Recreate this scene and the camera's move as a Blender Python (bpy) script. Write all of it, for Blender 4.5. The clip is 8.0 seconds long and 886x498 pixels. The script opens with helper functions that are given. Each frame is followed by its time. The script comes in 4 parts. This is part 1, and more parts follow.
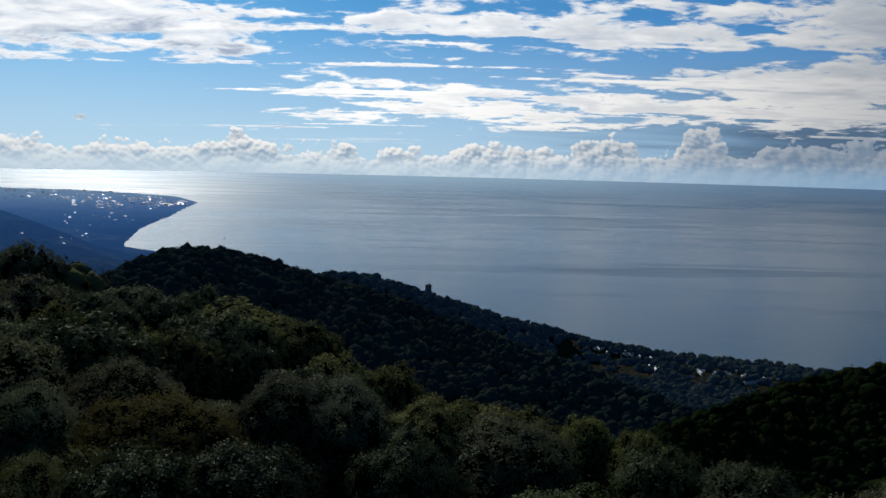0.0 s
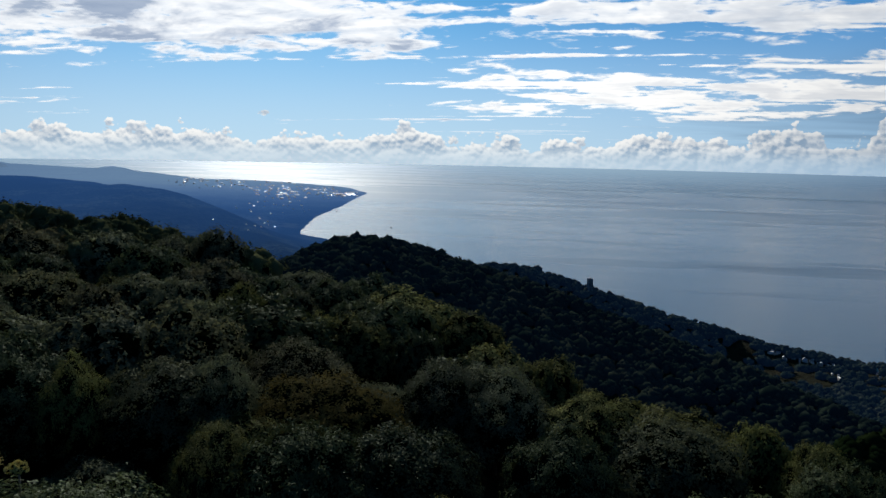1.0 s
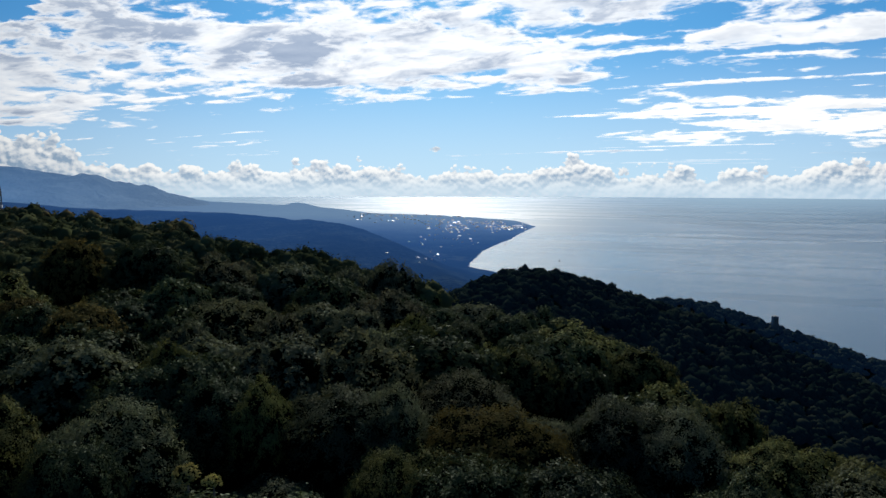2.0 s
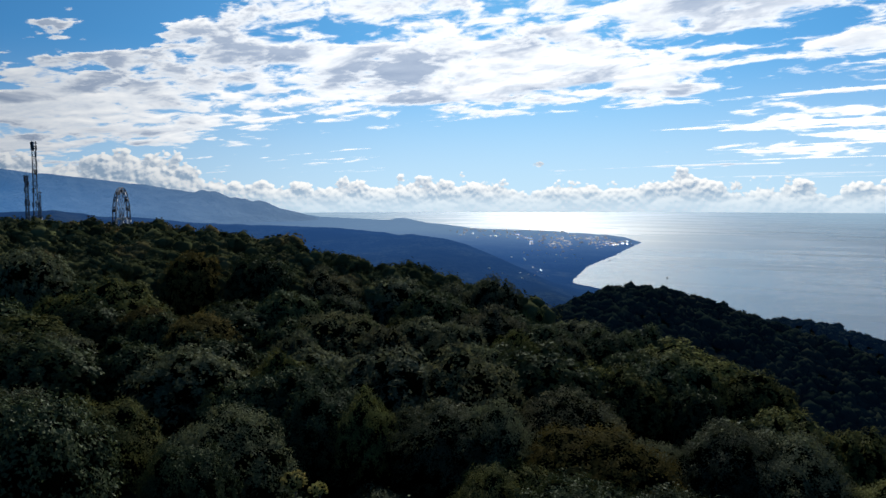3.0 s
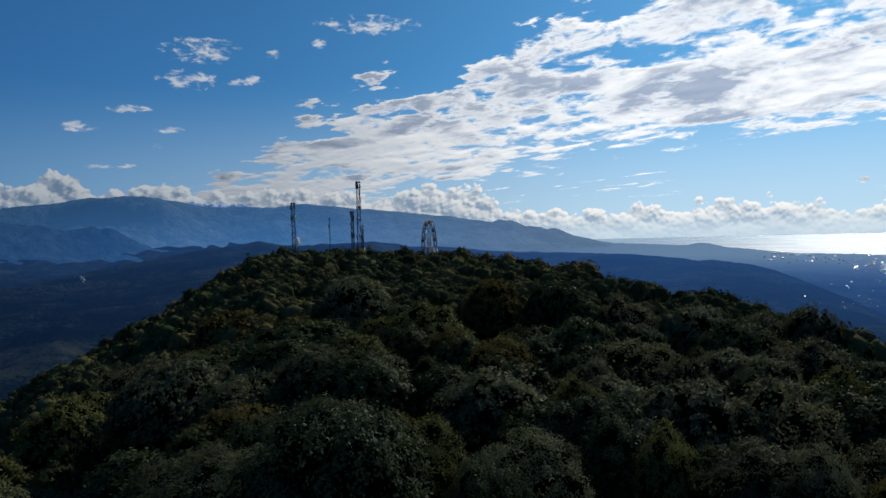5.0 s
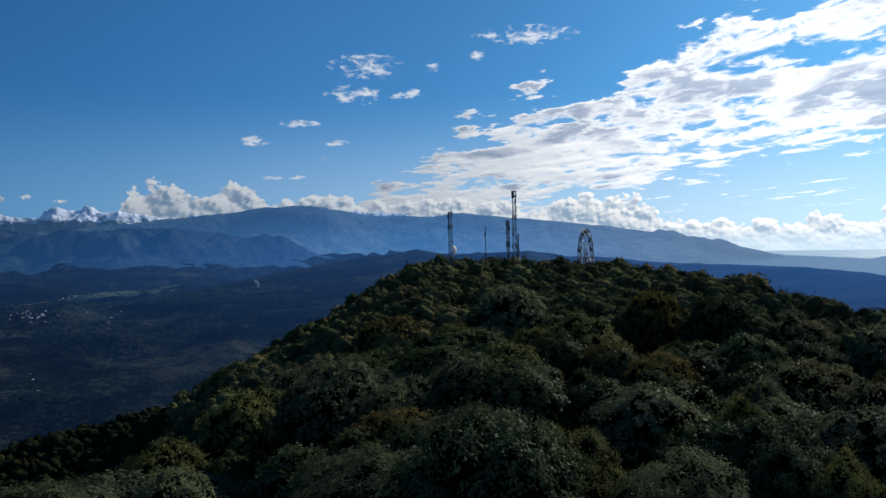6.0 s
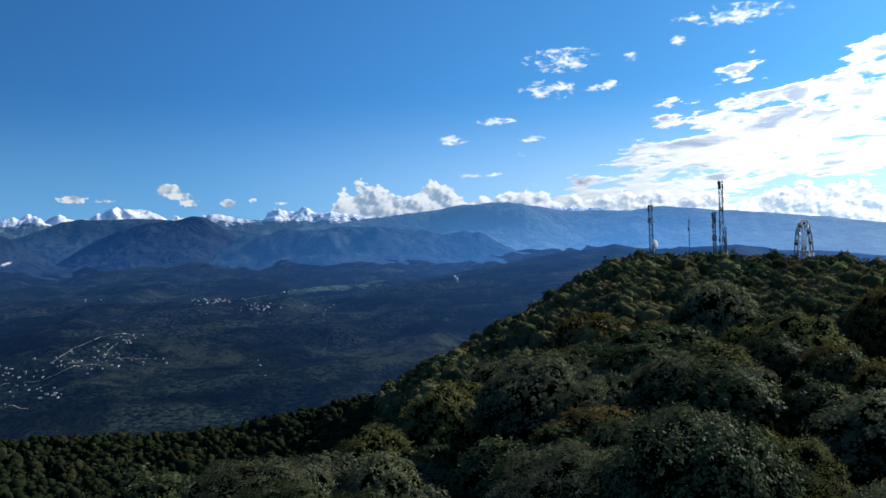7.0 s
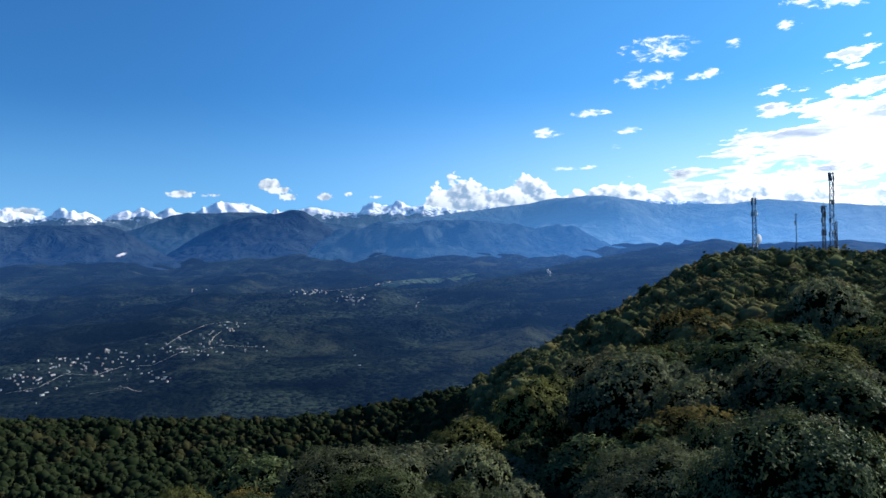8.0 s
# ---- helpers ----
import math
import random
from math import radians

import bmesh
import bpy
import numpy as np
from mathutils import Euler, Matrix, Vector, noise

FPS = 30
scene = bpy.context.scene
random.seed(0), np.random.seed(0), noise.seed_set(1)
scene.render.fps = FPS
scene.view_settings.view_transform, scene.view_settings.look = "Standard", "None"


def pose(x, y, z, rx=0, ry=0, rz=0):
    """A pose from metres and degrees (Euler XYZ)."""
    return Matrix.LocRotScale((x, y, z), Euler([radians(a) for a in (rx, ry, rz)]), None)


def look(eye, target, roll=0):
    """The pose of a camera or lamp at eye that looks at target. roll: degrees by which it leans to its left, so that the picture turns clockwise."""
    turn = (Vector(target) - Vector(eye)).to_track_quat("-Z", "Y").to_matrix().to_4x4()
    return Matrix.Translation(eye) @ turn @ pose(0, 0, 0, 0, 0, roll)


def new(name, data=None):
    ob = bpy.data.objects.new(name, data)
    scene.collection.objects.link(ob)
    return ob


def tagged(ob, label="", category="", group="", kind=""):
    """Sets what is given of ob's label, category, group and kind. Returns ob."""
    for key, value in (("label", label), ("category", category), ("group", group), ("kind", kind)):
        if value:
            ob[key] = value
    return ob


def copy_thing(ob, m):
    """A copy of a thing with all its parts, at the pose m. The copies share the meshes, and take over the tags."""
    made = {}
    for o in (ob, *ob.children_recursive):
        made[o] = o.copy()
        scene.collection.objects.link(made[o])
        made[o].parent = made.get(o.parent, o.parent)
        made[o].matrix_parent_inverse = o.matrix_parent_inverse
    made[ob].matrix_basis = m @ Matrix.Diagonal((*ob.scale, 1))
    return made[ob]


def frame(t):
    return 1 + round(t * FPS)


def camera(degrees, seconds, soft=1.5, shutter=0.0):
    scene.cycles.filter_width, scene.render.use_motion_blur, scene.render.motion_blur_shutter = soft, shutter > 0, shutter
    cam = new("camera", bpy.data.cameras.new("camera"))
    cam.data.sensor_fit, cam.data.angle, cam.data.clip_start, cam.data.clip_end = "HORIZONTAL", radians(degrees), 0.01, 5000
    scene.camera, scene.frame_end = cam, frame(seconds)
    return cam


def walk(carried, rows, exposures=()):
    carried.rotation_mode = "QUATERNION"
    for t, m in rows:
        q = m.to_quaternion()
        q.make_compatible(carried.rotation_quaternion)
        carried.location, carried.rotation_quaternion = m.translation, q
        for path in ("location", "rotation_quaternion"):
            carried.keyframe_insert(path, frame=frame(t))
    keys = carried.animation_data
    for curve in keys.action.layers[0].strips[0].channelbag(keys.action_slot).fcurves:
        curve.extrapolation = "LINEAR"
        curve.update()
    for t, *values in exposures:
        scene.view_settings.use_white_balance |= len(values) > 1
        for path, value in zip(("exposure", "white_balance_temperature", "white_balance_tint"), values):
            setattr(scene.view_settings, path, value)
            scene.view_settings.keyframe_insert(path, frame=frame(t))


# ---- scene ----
# A viewing tower on a wooded hill above the sea: heights are metres over the sea.
cam = camera(60.73, 8.0, soft=1.5)
EYE, ARM = 100.0, 0.4
ROWS = [  # seconds, heading (counter-clockwise from +y), tilt up, lean to the left
    (0.0, 0.0, -6.62, 1.41), (0.5, 6.1, -7.18, 0.44), (1.0, 12.24, -7.49, 1.19), (1.5, 18.81, -7.13, 0.66),
    (2.0, 25.0, -5.12, 0.05), (2.2, 27.41, -4.26, 0.09), (3.3, 34.45, -4.07, -0.3), (3.5, 35.87, -3.99, -0.35),
    (4.0, 40.59, -3.61, -0.27), (4.5, 48.99, -2.49, -1.45), (4.7, 51.65, -1.88, -1.71), (5.8, 63.18, -1.29, -1.2),
    (6.0, 66.43, -0.59, -1.25), (6.5, 75.43, -0.84, -1.64), (7.0, 81.24, -0.52, -1.9), (7.5, 84.83, -1.15, -1.76),
    (8.0, 88.23, -0.8, -1.64),
]


def toward(az, el=0.0, r=1.0):
    """The point at heading az and elevation el, r metres (level) from the axis of the tower, from eye height."""
    a = radians(az)
    return Vector((-math.sin(a) * r, math.cos(a) * r, EYE + r * math.tan(radians(el))))


path = []
for t, heading, tilt, lean in ROWS:
    eye = toward(heading, 0, ARM)
    path.append((t, look(eye, eye + toward(heading, tilt) - Vector((0, 0, EYE)), lean)))
walk(cam, path, exposures=[(0.0, -0.85), (1.5, -0.70), (3.5, -0.6), (4.5, -0.8), (6.0, -0.4), (7.0, 0.25), (8.0, 0.62)])

# ---- world, sun ----
SUN_AZ, SUN_EL = 25.0, 30.0


class Nodes:
    """Short hand for a node tree: each call adds a node, links what is given and returns its first output."""

    def __init__(self, tree):
        self.tree = tree
        tree.nodes.clear()

    def add(self, kind, out=0, settings=None, **given):
        node = self.tree.nodes.new(kind)
        for key, value in (settings or {}).items():
            setattr(node, key, value)
        for key, value in given.items():
            name = int(key[1:]) if key[0] == "i" and key[1:].isdigit() else key.replace("_", " ")
            socket = node.inputs[name]
            if isinstance(value, bpy.types.NodeSocket):
                self.tree.links.new(value, socket)
            else:
                socket.default_value = value
        return node.outputs[out] if len(node.outputs) else None

    def math(self, op, a, b=0.0, c=0.0, clamp=False):
        return self.add("ShaderNodeMath", settings={"operation": op, "use_clamp": clamp}, i0=a, i1=b, i2=c)

    def vec(self, op, a, b=(0, 0, 0), out=0):
        return self.add("ShaderNodeVectorMath", out, settings={"operation": op}, i0=a, i1=b)

    def step(self, x, lo, hi, to0=0.0, to1=1.0):
        return self.add("ShaderNodeMapRange", settings={"interpolation_type": "SMOOTHSTEP"}, Value=x, From_Min=lo, From_Max=hi, To_Min=to0, To_Max=to1)

    def mix(self, f, a, b):
        return self.add("ShaderNodeMix", 2, settings={"data_type": "RGBA"}, i0=f, i6=a, i7=b)

    def noise(self, vector, scale, detail=4.0, rough=0.55, distortion=0.0):
        return self.add("ShaderNodeTexNoise", Vector=vector, Scale=scale, Detail=detail, Roughness=rough, Distortion=distortion)

    def xyz(self, x, y, z):
        return self.add("ShaderNodeCombineXYZ", X=x, Y=y, Z=z)

    def split(self, v):
        node = self.tree.nodes.new("ShaderNodeSeparateXYZ")
        self.tree.links.new(v, node.inputs[0])
        return node.outputs[0], node.outputs[1], node.outputs[2]


world = bpy.data.worlds.new("world")
scene.world = world
world.use_nodes = True
n = Nodes(world.node_tree)
way = n.vec("NORMALIZE", n.add("ShaderNodeTexCoord"))
wx, wy, wz = n.split(way)
up = n.math("ADD", n.math("MULTIPLY", n.math("MAXIMUM", wz, -0.03), 0.9), 0.10)
sky = n.add("ShaderNodeTexSky", settings={"sky_type": "NISHITA", "sun_disc": False, "sun_elevation": radians(SUN_EL),
            "sun_rotation": radians(-SUN_AZ), "altitude": 500.0, "air_density": 1.0, "dust_density": 0.3, "ozone_density": 4.0},
            Vector=n.xyz(wx, wy, up))
bearing = n.math("MULTIPLY", n.math("ARCTAN2", n.math("MULTIPLY", wx, -1.0), wy), 57.2958)
height = n.math("MULTIPLY", n.math("ARCSINE", wz), 57.2958)
# the cloud deck: a flat layer seen in perspective
low = n.math("ADD", n.math("MAXIMUM", wz, 0.0), 0.06)
u, v = n.math("DIVIDE", wx, low), n.math("DIVIDE", wy, low)
flat = n.xyz(u, v, 0.0)
heaped_up = n.math("DIVIDE", low, n.math("ADD", n.math("MAXIMUM", wz, 0.0), 0.17))  # puffs stand up from the layer


def deck(u, v):
    """How thick the cloud deck is at a place of its plane."""
    pu, pv = n.math("MULTIPLY", u, heaped_up), n.math("MULTIPLY", v, heaped_up)
    puffs = n.noise(n.xyz(pu, n.math("MULTIPLY", pv, 1.25), 5.1), 6.0, 9.0, 0.60, 0.35)
    streak = n.xyz(n.math("MULTIPLY", u, 0.8), v, 0.3)
    fine = n.noise(streak, 2.5, 10.0, 0.58, 0.2)
    big = n.noise(streak, 0.6, 3.0, 0.5, 0.4)
    edge = n.math("SUBTRACT", v, n.math("SUBTRACT", 1.75, n.math("MULTIPLY", u, 0.077)))
    inside = n.step(n.math("ADD", edge, n.math("MULTIPLY", n.math("SUBTRACT", fine, 0.5), 2.2)), -0.35, 0.50)
    far = n.step(v, 3.2, 6.6, 0.0, 0.19)
    bands = n.noise(n.xyz(n.math("MULTIPLY", u, 0.16), n.math("MULTIPLY", v, 1.5), 4.0), 1.0, 5.0, 0.6, 0.2)
    far = n.math("SUBTRACT", far, n.math("MULTIPLY", n.step(bands, 0.50, 0.72), n.step(v, 3.3, 5.5, 0.0, 0.25)))
    d = n.math("ADD", n.math("MULTIPLY", big, 0.48), n.math("MULTIPLY", fine, 0.23))
    d = n.math("ADD", d, n.math("MULTIPLY", puffs, 0.45))
    return n.math("SUBTRACT", n.math("ADD", d, n.math("MULTIPLY", n.math("SUBTRACT", inside, 1.0), 0.32)), far), big


dens, big = deck(u, v)
# a bank that reaches lower over the open sea
bank = n.math("MULTIPLY", n.step(bearing, 19.0, 3.0), n.math("MULTIPLY", n.step(height, 1.9, 3.2), n.step(height, 7.0, 5.2)))
dens = n.math("ADD", dens, n.math("MULTIPLY", bank, 0.155))
clear = n.math("MULTIPLY", n.math("MULTIPLY", n.step(bearing, 13.0, 21.0), n.step(bearing, 40.0, 31.0)), n.step(height, 6.2, 4.6))  # a clear strip over the bay
dens = n.math("SUBTRACT", dens, n.math("MULTIPLY", clear, 0.12))
sun_low = math.sin(radians(SUN_EL)) + 0.06
SUN_ON_DECK = (-math.sin(radians(SUN_AZ)) * math.cos(radians(SUN_EL)) / sun_low, math.cos(radians(SUN_AZ)) * math.cos(radians(SUN_EL)) / sun_low, 0.0)
# a second look a little nearer the sun gives lit and shaded sides
flat = n.xyz(u, v, 0.0)
reach = n.vec("NORMALIZE", n.vec("SUBTRACT", SUN_ON_DECK, flat))
su, sv, _ = n.split(n.vec("ADD", flat, n.vec("MULTIPLY", reach, (0.10, 0.10, 0.0))))
ahead, _ = deck(su, sv)
cover = n.math("MULTIPLY", n.step(dens, 0.490, 0.560), n.step(wz, 0.005, 0.05))
lit = n.math("ADD", 0.62, n.math("MULTIPLY", n.math("SUBTRACT", dens, ahead), 2.8), clamp=True)
soft = n.noise(n.xyz(n.math("MULTIPLY", n.math("MULTIPLY", u, heaped_up), 0.8), n.math("MULTIPLY", v, heaped_up), 2.2), 2.6, 5.0, 0.55, 0.4)
soft = n.math("ADD", soft, n.step(wz, 0.10, 0.24, -0.01, 0.10))
thick = n.math("MULTIPLY", n.math("MULTIPLY", n.step(soft, 0.46, 0.60), n.step(dens, 0.540, 0.62)), n.step(bearing, 0.0, 18.0, 0.35, 1.0))
toward_sun = n.vec("DOT_PRODUCT", way, tuple((toward(SUN_AZ, SUN_EL) - Vector((0, 0, EYE))).normalized()), out=1)
glow = n.step(toward_sun, 0.45, 0.95, 0.74, 1.15)
cooler = n.mix(n.step(bearing, 48.0, 74.0), (1.0, 1.0, 1.0, 1), (0.70, 0.755, 0.83, 1))
white = n.mix(lit, (0.52, 0.62, 0.76, 1), (1.10, 1.10, 1.09, 1))
white = n.mix(n.math("MULTIPLY", thick, 0.88), white, n.mix(lit, (0.20, 0.28, 0.43, 1), (0.34, 0.43, 0.58, 1)))
cloud = n.vec("SCALE", white)
n.tree.links.new(glow, cloud.node.inputs["Scale"])
cloud = n.vec("MULTIPLY", cloud, cooler)
skyc = n.vec("MULTIPLY", sky, n.mix(n.step(toward_sun, 0.3, 0.95), (0.031, 0.079, 0.116, 1), (0.033, 0.076, 0.094, 1)))
# pale haze low over the sea and land, stronger under the sun; a grey shower far out at sea
haze = n.mix(n.step(toward_sun, 0.2, 0.95), (0.20, 0.48, 0.82, 1), (0.68, 0.83, 0.94, 1))
skyc = n.mix(n.math("MULTIPLY", n.step(wz, 0.20, -0.03), 0.8), skyc, haze)
shower = n.math("MULTIPLY", n.step(n.math("ADD", wx, n.math("MULTIPLY", n.math("SUBTRACT", big, 0.5), 0.5)), 0.04, 0.50), n.step(wz, 0.16, 0.03))
# dark cloud added mostly beyond view on the right, to dim sea reflections
shower = n.math("MAXIMUM", shower, n.math("MULTIPLY", n.step(wx, 0.34, 0.75), n.step(wz, 0.75, 0.25, 0.0, 0.9)))
skyc = n.mix(n.math("MULTIPLY", shower, 0.9), skyc, (0.090, 0.155, 0.26, 1))
# the deck is darkened over the same added stretch
cloud = n.mix(n.math("MULTIPLY", n.step(wx, 0.34, 0.75), 0.8), cloud, (0.20, 0.27, 0.38, 1))
both = n.mix(cover, skyc, cloud)
# heaped clouds along the horizon: height of their tops by heading, broken into rounded masses
TOPS = [(-40, 1.6), (-26, 1.7), (-21, 1.2), (-18.3, 3.0), (-16.3, 1.1), (-11.5, 1.8), (-9, 0.9), (-2.6, 1.3), (1, 0.7), (5, 0.6), (8, 0.9), (12, 0.7),
        (14.9, 1.7), (18, 0.8), (26, 0.9), (33, 1.2), (40, 1.0), (48, 1.1), (50.6, 1.7), (52.3, 2.8), (55, 2.9), (60, 2.4), (64, 2.9), (71, 2.9),
        (75, 3.6), (78.5, 3.0), (81.6, 4.3), (84, 3.5), (86.3, 4.6), (89.5, 2.9), (91, 1.0), (140, 0.5)]
ramp = world.node_tree.nodes.new("ShaderNodeFloatCurve")
curve = ramp.mapping.curves[0]
for a, e in TOPS[1:-1]:
    curve.points.new((a + 40) / 180, e / 6)
curve.points[0].location, curve.points[-1].location = (0.0, TOPS[0][1] / 6), (1.0, TOPS[-1][1] / 6)
ramp.mapping.update()
world.node_tree.links.new(n.math("DIVIDE", n.math("ADD", bearing, 40.0), 180.0), ramp.inputs["Value"])
tops = n.math("MULTIPLY", ramp.outputs[0], 6.0)
SMALL = [(107.2, 3.7, 1.0, 0.28), (105.3, 3.6, 0.7, 0.12), (101.0, 4.3, 0.85, 0.5), (100.4, 3.9, 1.0, 0.3), (99.7, 3.4, 0.7, 0.28), (97.0, 3.35, 0.6, 0.32),
         (95.2, 3.5, 0.35, 0.16), (93.2, 3.25, 0.6, 0.10), (25.6, 2.4, 0.45, 0.22), (117.5, 2.5, 1.6, 0.35), (103.5, 2.75, 1.3, 0.3)]


def heap(a, e):
    """Depth inside the heaped clouds, in degrees, at a heading and elevation."""
    p = n.xyz(a, n.math("MULTIPLY", e, 1.25), 0.0)
    puff = n.add("ShaderNodeTexVoronoi", settings={"feature": "SMOOTH_F1"}, Vector=n.vec("ADD", p, n.vec("MULTIPLY", n.noise(p, 0.9, 4.0), (0.5, 0.5, 0.0))), Scale=0.75, Smoothness=0.35, Randomness=1.0)
    small = n.add("ShaderNodeTexVoronoi", settings={"feature": "SMOOTH_F1"}, Vector=p, Scale=2.3, Smoothness=0.3, Randomness=1.0)
    rag = n.noise(p, 3.0, 6.0, 0.62)
    bulge = n.math("ADD", n.math("MULTIPLY", n.math("SUBTRACT", 0.55, puff), 1.5), n.math("MULTIPLY", n.math("SUBTRACT", 0.5, small), 0.55))
    bulge = n.math("ADD", bulge, n.math("MULTIPLY", n.math("SUBTRACT", rag, 0.5), 0.9))
    d = n.math("ADD", n.math("SUBTRACT", tops, e), bulge)
    for ca, ce, w, h in SMALL:
        x, y = n.math("DIVIDE", n.math("SUBTRACT", a, ca), w), n.math("DIVIDE", n.math("SUBTRACT", e, ce), h)
        egg = n.math("SUBTRACT", 1.0, n.math("ADD", n.math("MULTIPLY", x, x), n.math("MULTIPLY", y, y)))
        d = n.math("MAXIMUM", d, n.math("ADD", n.math("MULTIPLY", egg, h), n.math("MULTIPLY", n.math("SUBTRACT", rag, 0.5), 0.9)))
    return d, bulge


depth, bulge = heap(bearing, height)
side = n.math("MULTIPLY", n.math("SUBTRACT", SUN_AZ, bearing), 0.006)
_, beyond = heap(n.math("ADD", bearing, side), n.math("ADD", height, 0.22))
gleam = n.math("ADD", 0.50, n.math("MULTIPLY", n.math("SUBTRACT", bulge, beyond), 1.5), clamp=True)
rimmed = n.step(depth, 0.0, 0.7, 0.35, 0.0)
gleam = n.math("ADD", n.math("MULTIPLY", gleam, n.step(depth, 0.0, 3.2, 1.0, 0.55)), rimmed, clamp=True)
heaped = n.mix(gleam, (0.30, 0.42, 0.57, 1), (1.05, 1.05, 1.03, 1))
heaped = n.mix(n.math("MULTIPLY", shower, 0.75), heaped, (0.20, 0.29, 0.42, 1))
heaped = n.mix(n.step(height, 0.9, -0.9, 0.0, 0.75), heaped, haze)
both = n.mix(n.math("MULTIPLY", n.step(depth, 0.0, 0.15), 0.97), both, n.vec("MULTIPLY", heaped, cooler))
# a loose flock of small high clouds off the edge of the deck
FLOCK = [(72.0, 13.0, 3.2, 1.1), (72.8, 11.0, 2.6, 0.8), (69.0, 11.0, 1.6, 0.5), (76.8, 8.9, 1.7, 0.38), (80.2, 7.6, 1.5, 0.5), (74.4, 7.5, 1.3, 0.3), (75.2, 6.3, 0.8, 0.25),
         (78.0, 4.95, 3.0, 0.22), (60.0, 15.0, 4.5, 0.8), (66.8, 12.9, 0.8, 0.35), (63.3, 13.7, 0.9, 0.45), (58.8, 12.4, 0.5, 0.16)]
loose = n.math("MULTIPLY", bearing, 0.0)
grain = n.noise(n.xyz(n.math("MULTIPLY", bearing, 0.45), height, 3.0), 2.0, 9.0, 0.64, 0.4)
for ca, ce, w, h in FLOCK:
    x, y = n.math("DIVIDE", n.math("SUBTRACT", bearing, ca), w), n.math("DIVIDE", n.math("SUBTRACT", height, ce), h)
    loose = n.math("MAXIMUM", loose, n.math("SUBTRACT", 1.0, n.math("ADD", n.math("MULTIPLY", x, x), n.math("MULTIPLY", y, y))))
flock = n.step(n.math("ADD", n.math("MULTIPLY", loose, 0.50), n.math("MULTIPLY", n.math("SUBTRACT", grain, 0.5), 2.6)), 0.20, 0.75, 0.0, 0.9)
both = n.mix(n.math("MULTIPLY", flock, n.step(loose, 0.0, 0.25)), both, (0.80, 0.86, 0.95, 1))
n.add("ShaderNodeOutputWorld", Surface=n.add("ShaderNodeBackground", Color=both, Strength=n.math("MULTIPLY", n.step(toward_sun, 0.05, 1.0, 1.02, 1.55), n.step(bearing, 35.0, 70.0, 1.0, 0.78))))

sun_data = bpy.data.lights.new("sun", "SUN")
sun_data.energy, sun_data.angle, sun_data.color = 5.0, radians(0.5), (1.0, 0.94, 0.84)
sun = new("sun", sun_data)
sun.matrix_world = look(toward(SUN_AZ, SUN_EL, 200), (0, 0, EYE))

# ---- materials ----


def material(name):
    m = bpy.data.materials.new(name)
    m.use_nodes = True
    return m, Nodes(m.node_tree)


def finish(n, shader):
    n.add("ShaderNodeOutputMaterial", Surface=shader)


def haze_strength(n, place, strength):
    """Strength of the haze painted as emission on far land, stronger under the sun."""
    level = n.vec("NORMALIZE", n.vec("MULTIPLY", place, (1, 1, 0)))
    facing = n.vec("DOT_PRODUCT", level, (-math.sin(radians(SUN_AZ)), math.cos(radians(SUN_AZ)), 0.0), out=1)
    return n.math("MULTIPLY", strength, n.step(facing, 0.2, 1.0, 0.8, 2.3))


def leaf_material(name, dark, light, turn=0.0, gloss=0.45, wax=0.0, thin_leaf=0.30):
    """Leaves: two colours by island and by tree, thin enough to let light through."""
    m, n = material(name)
    info = n.add("ShaderNodeObjectInfo", 5)
    island = n.add("ShaderNodeNewGeometry", 8)
    place = n.add("ShaderNodeTexCoord", 3)
    patch = n.noise(place, 0.8, 3.0)
    f = n.math("ADD", n.math("MULTIPLY", n.math("POWER", island, 1.6), 0.95), n.math("MULTIPLY", n.step(patch, 0.35, 0.65), 0.30), clamp=True)
    col = n.mix(f, dark, light)
    col = n.mix(n.math("MULTIPLY", info, 0.5), col, (light[0] * 0.7 + turn, light[1] * 0.72, light[2] * 0.5, 1))
    tone = n.math("FRACT", n.math("MULTIPLY", info, 7.31))  # some trees are paler than others
    pale = n.vec("SCALE", col)
    n.tree.links.new(n.math("ADD", 0.68, n.math("MULTIPLY", tone, 0.72)), pale.node.inputs["Scale"])
    col = pale
    body = n.add("ShaderNodeBsdfDiffuse", Color=col)
    body = n.add("ShaderNodeMixShader", i0=wax, i1=body, i2=n.add("ShaderNodeBsdfGlossy", Color=(0.9, 1.0, 0.95, 1), Roughness=gloss))
    thin = n.add("ShaderNodeBsdfTranslucent", Color=col)
    finish(n, n.add("ShaderNodeMixShader", i0=thin_leaf, i1=body, i2=thin))
    return m


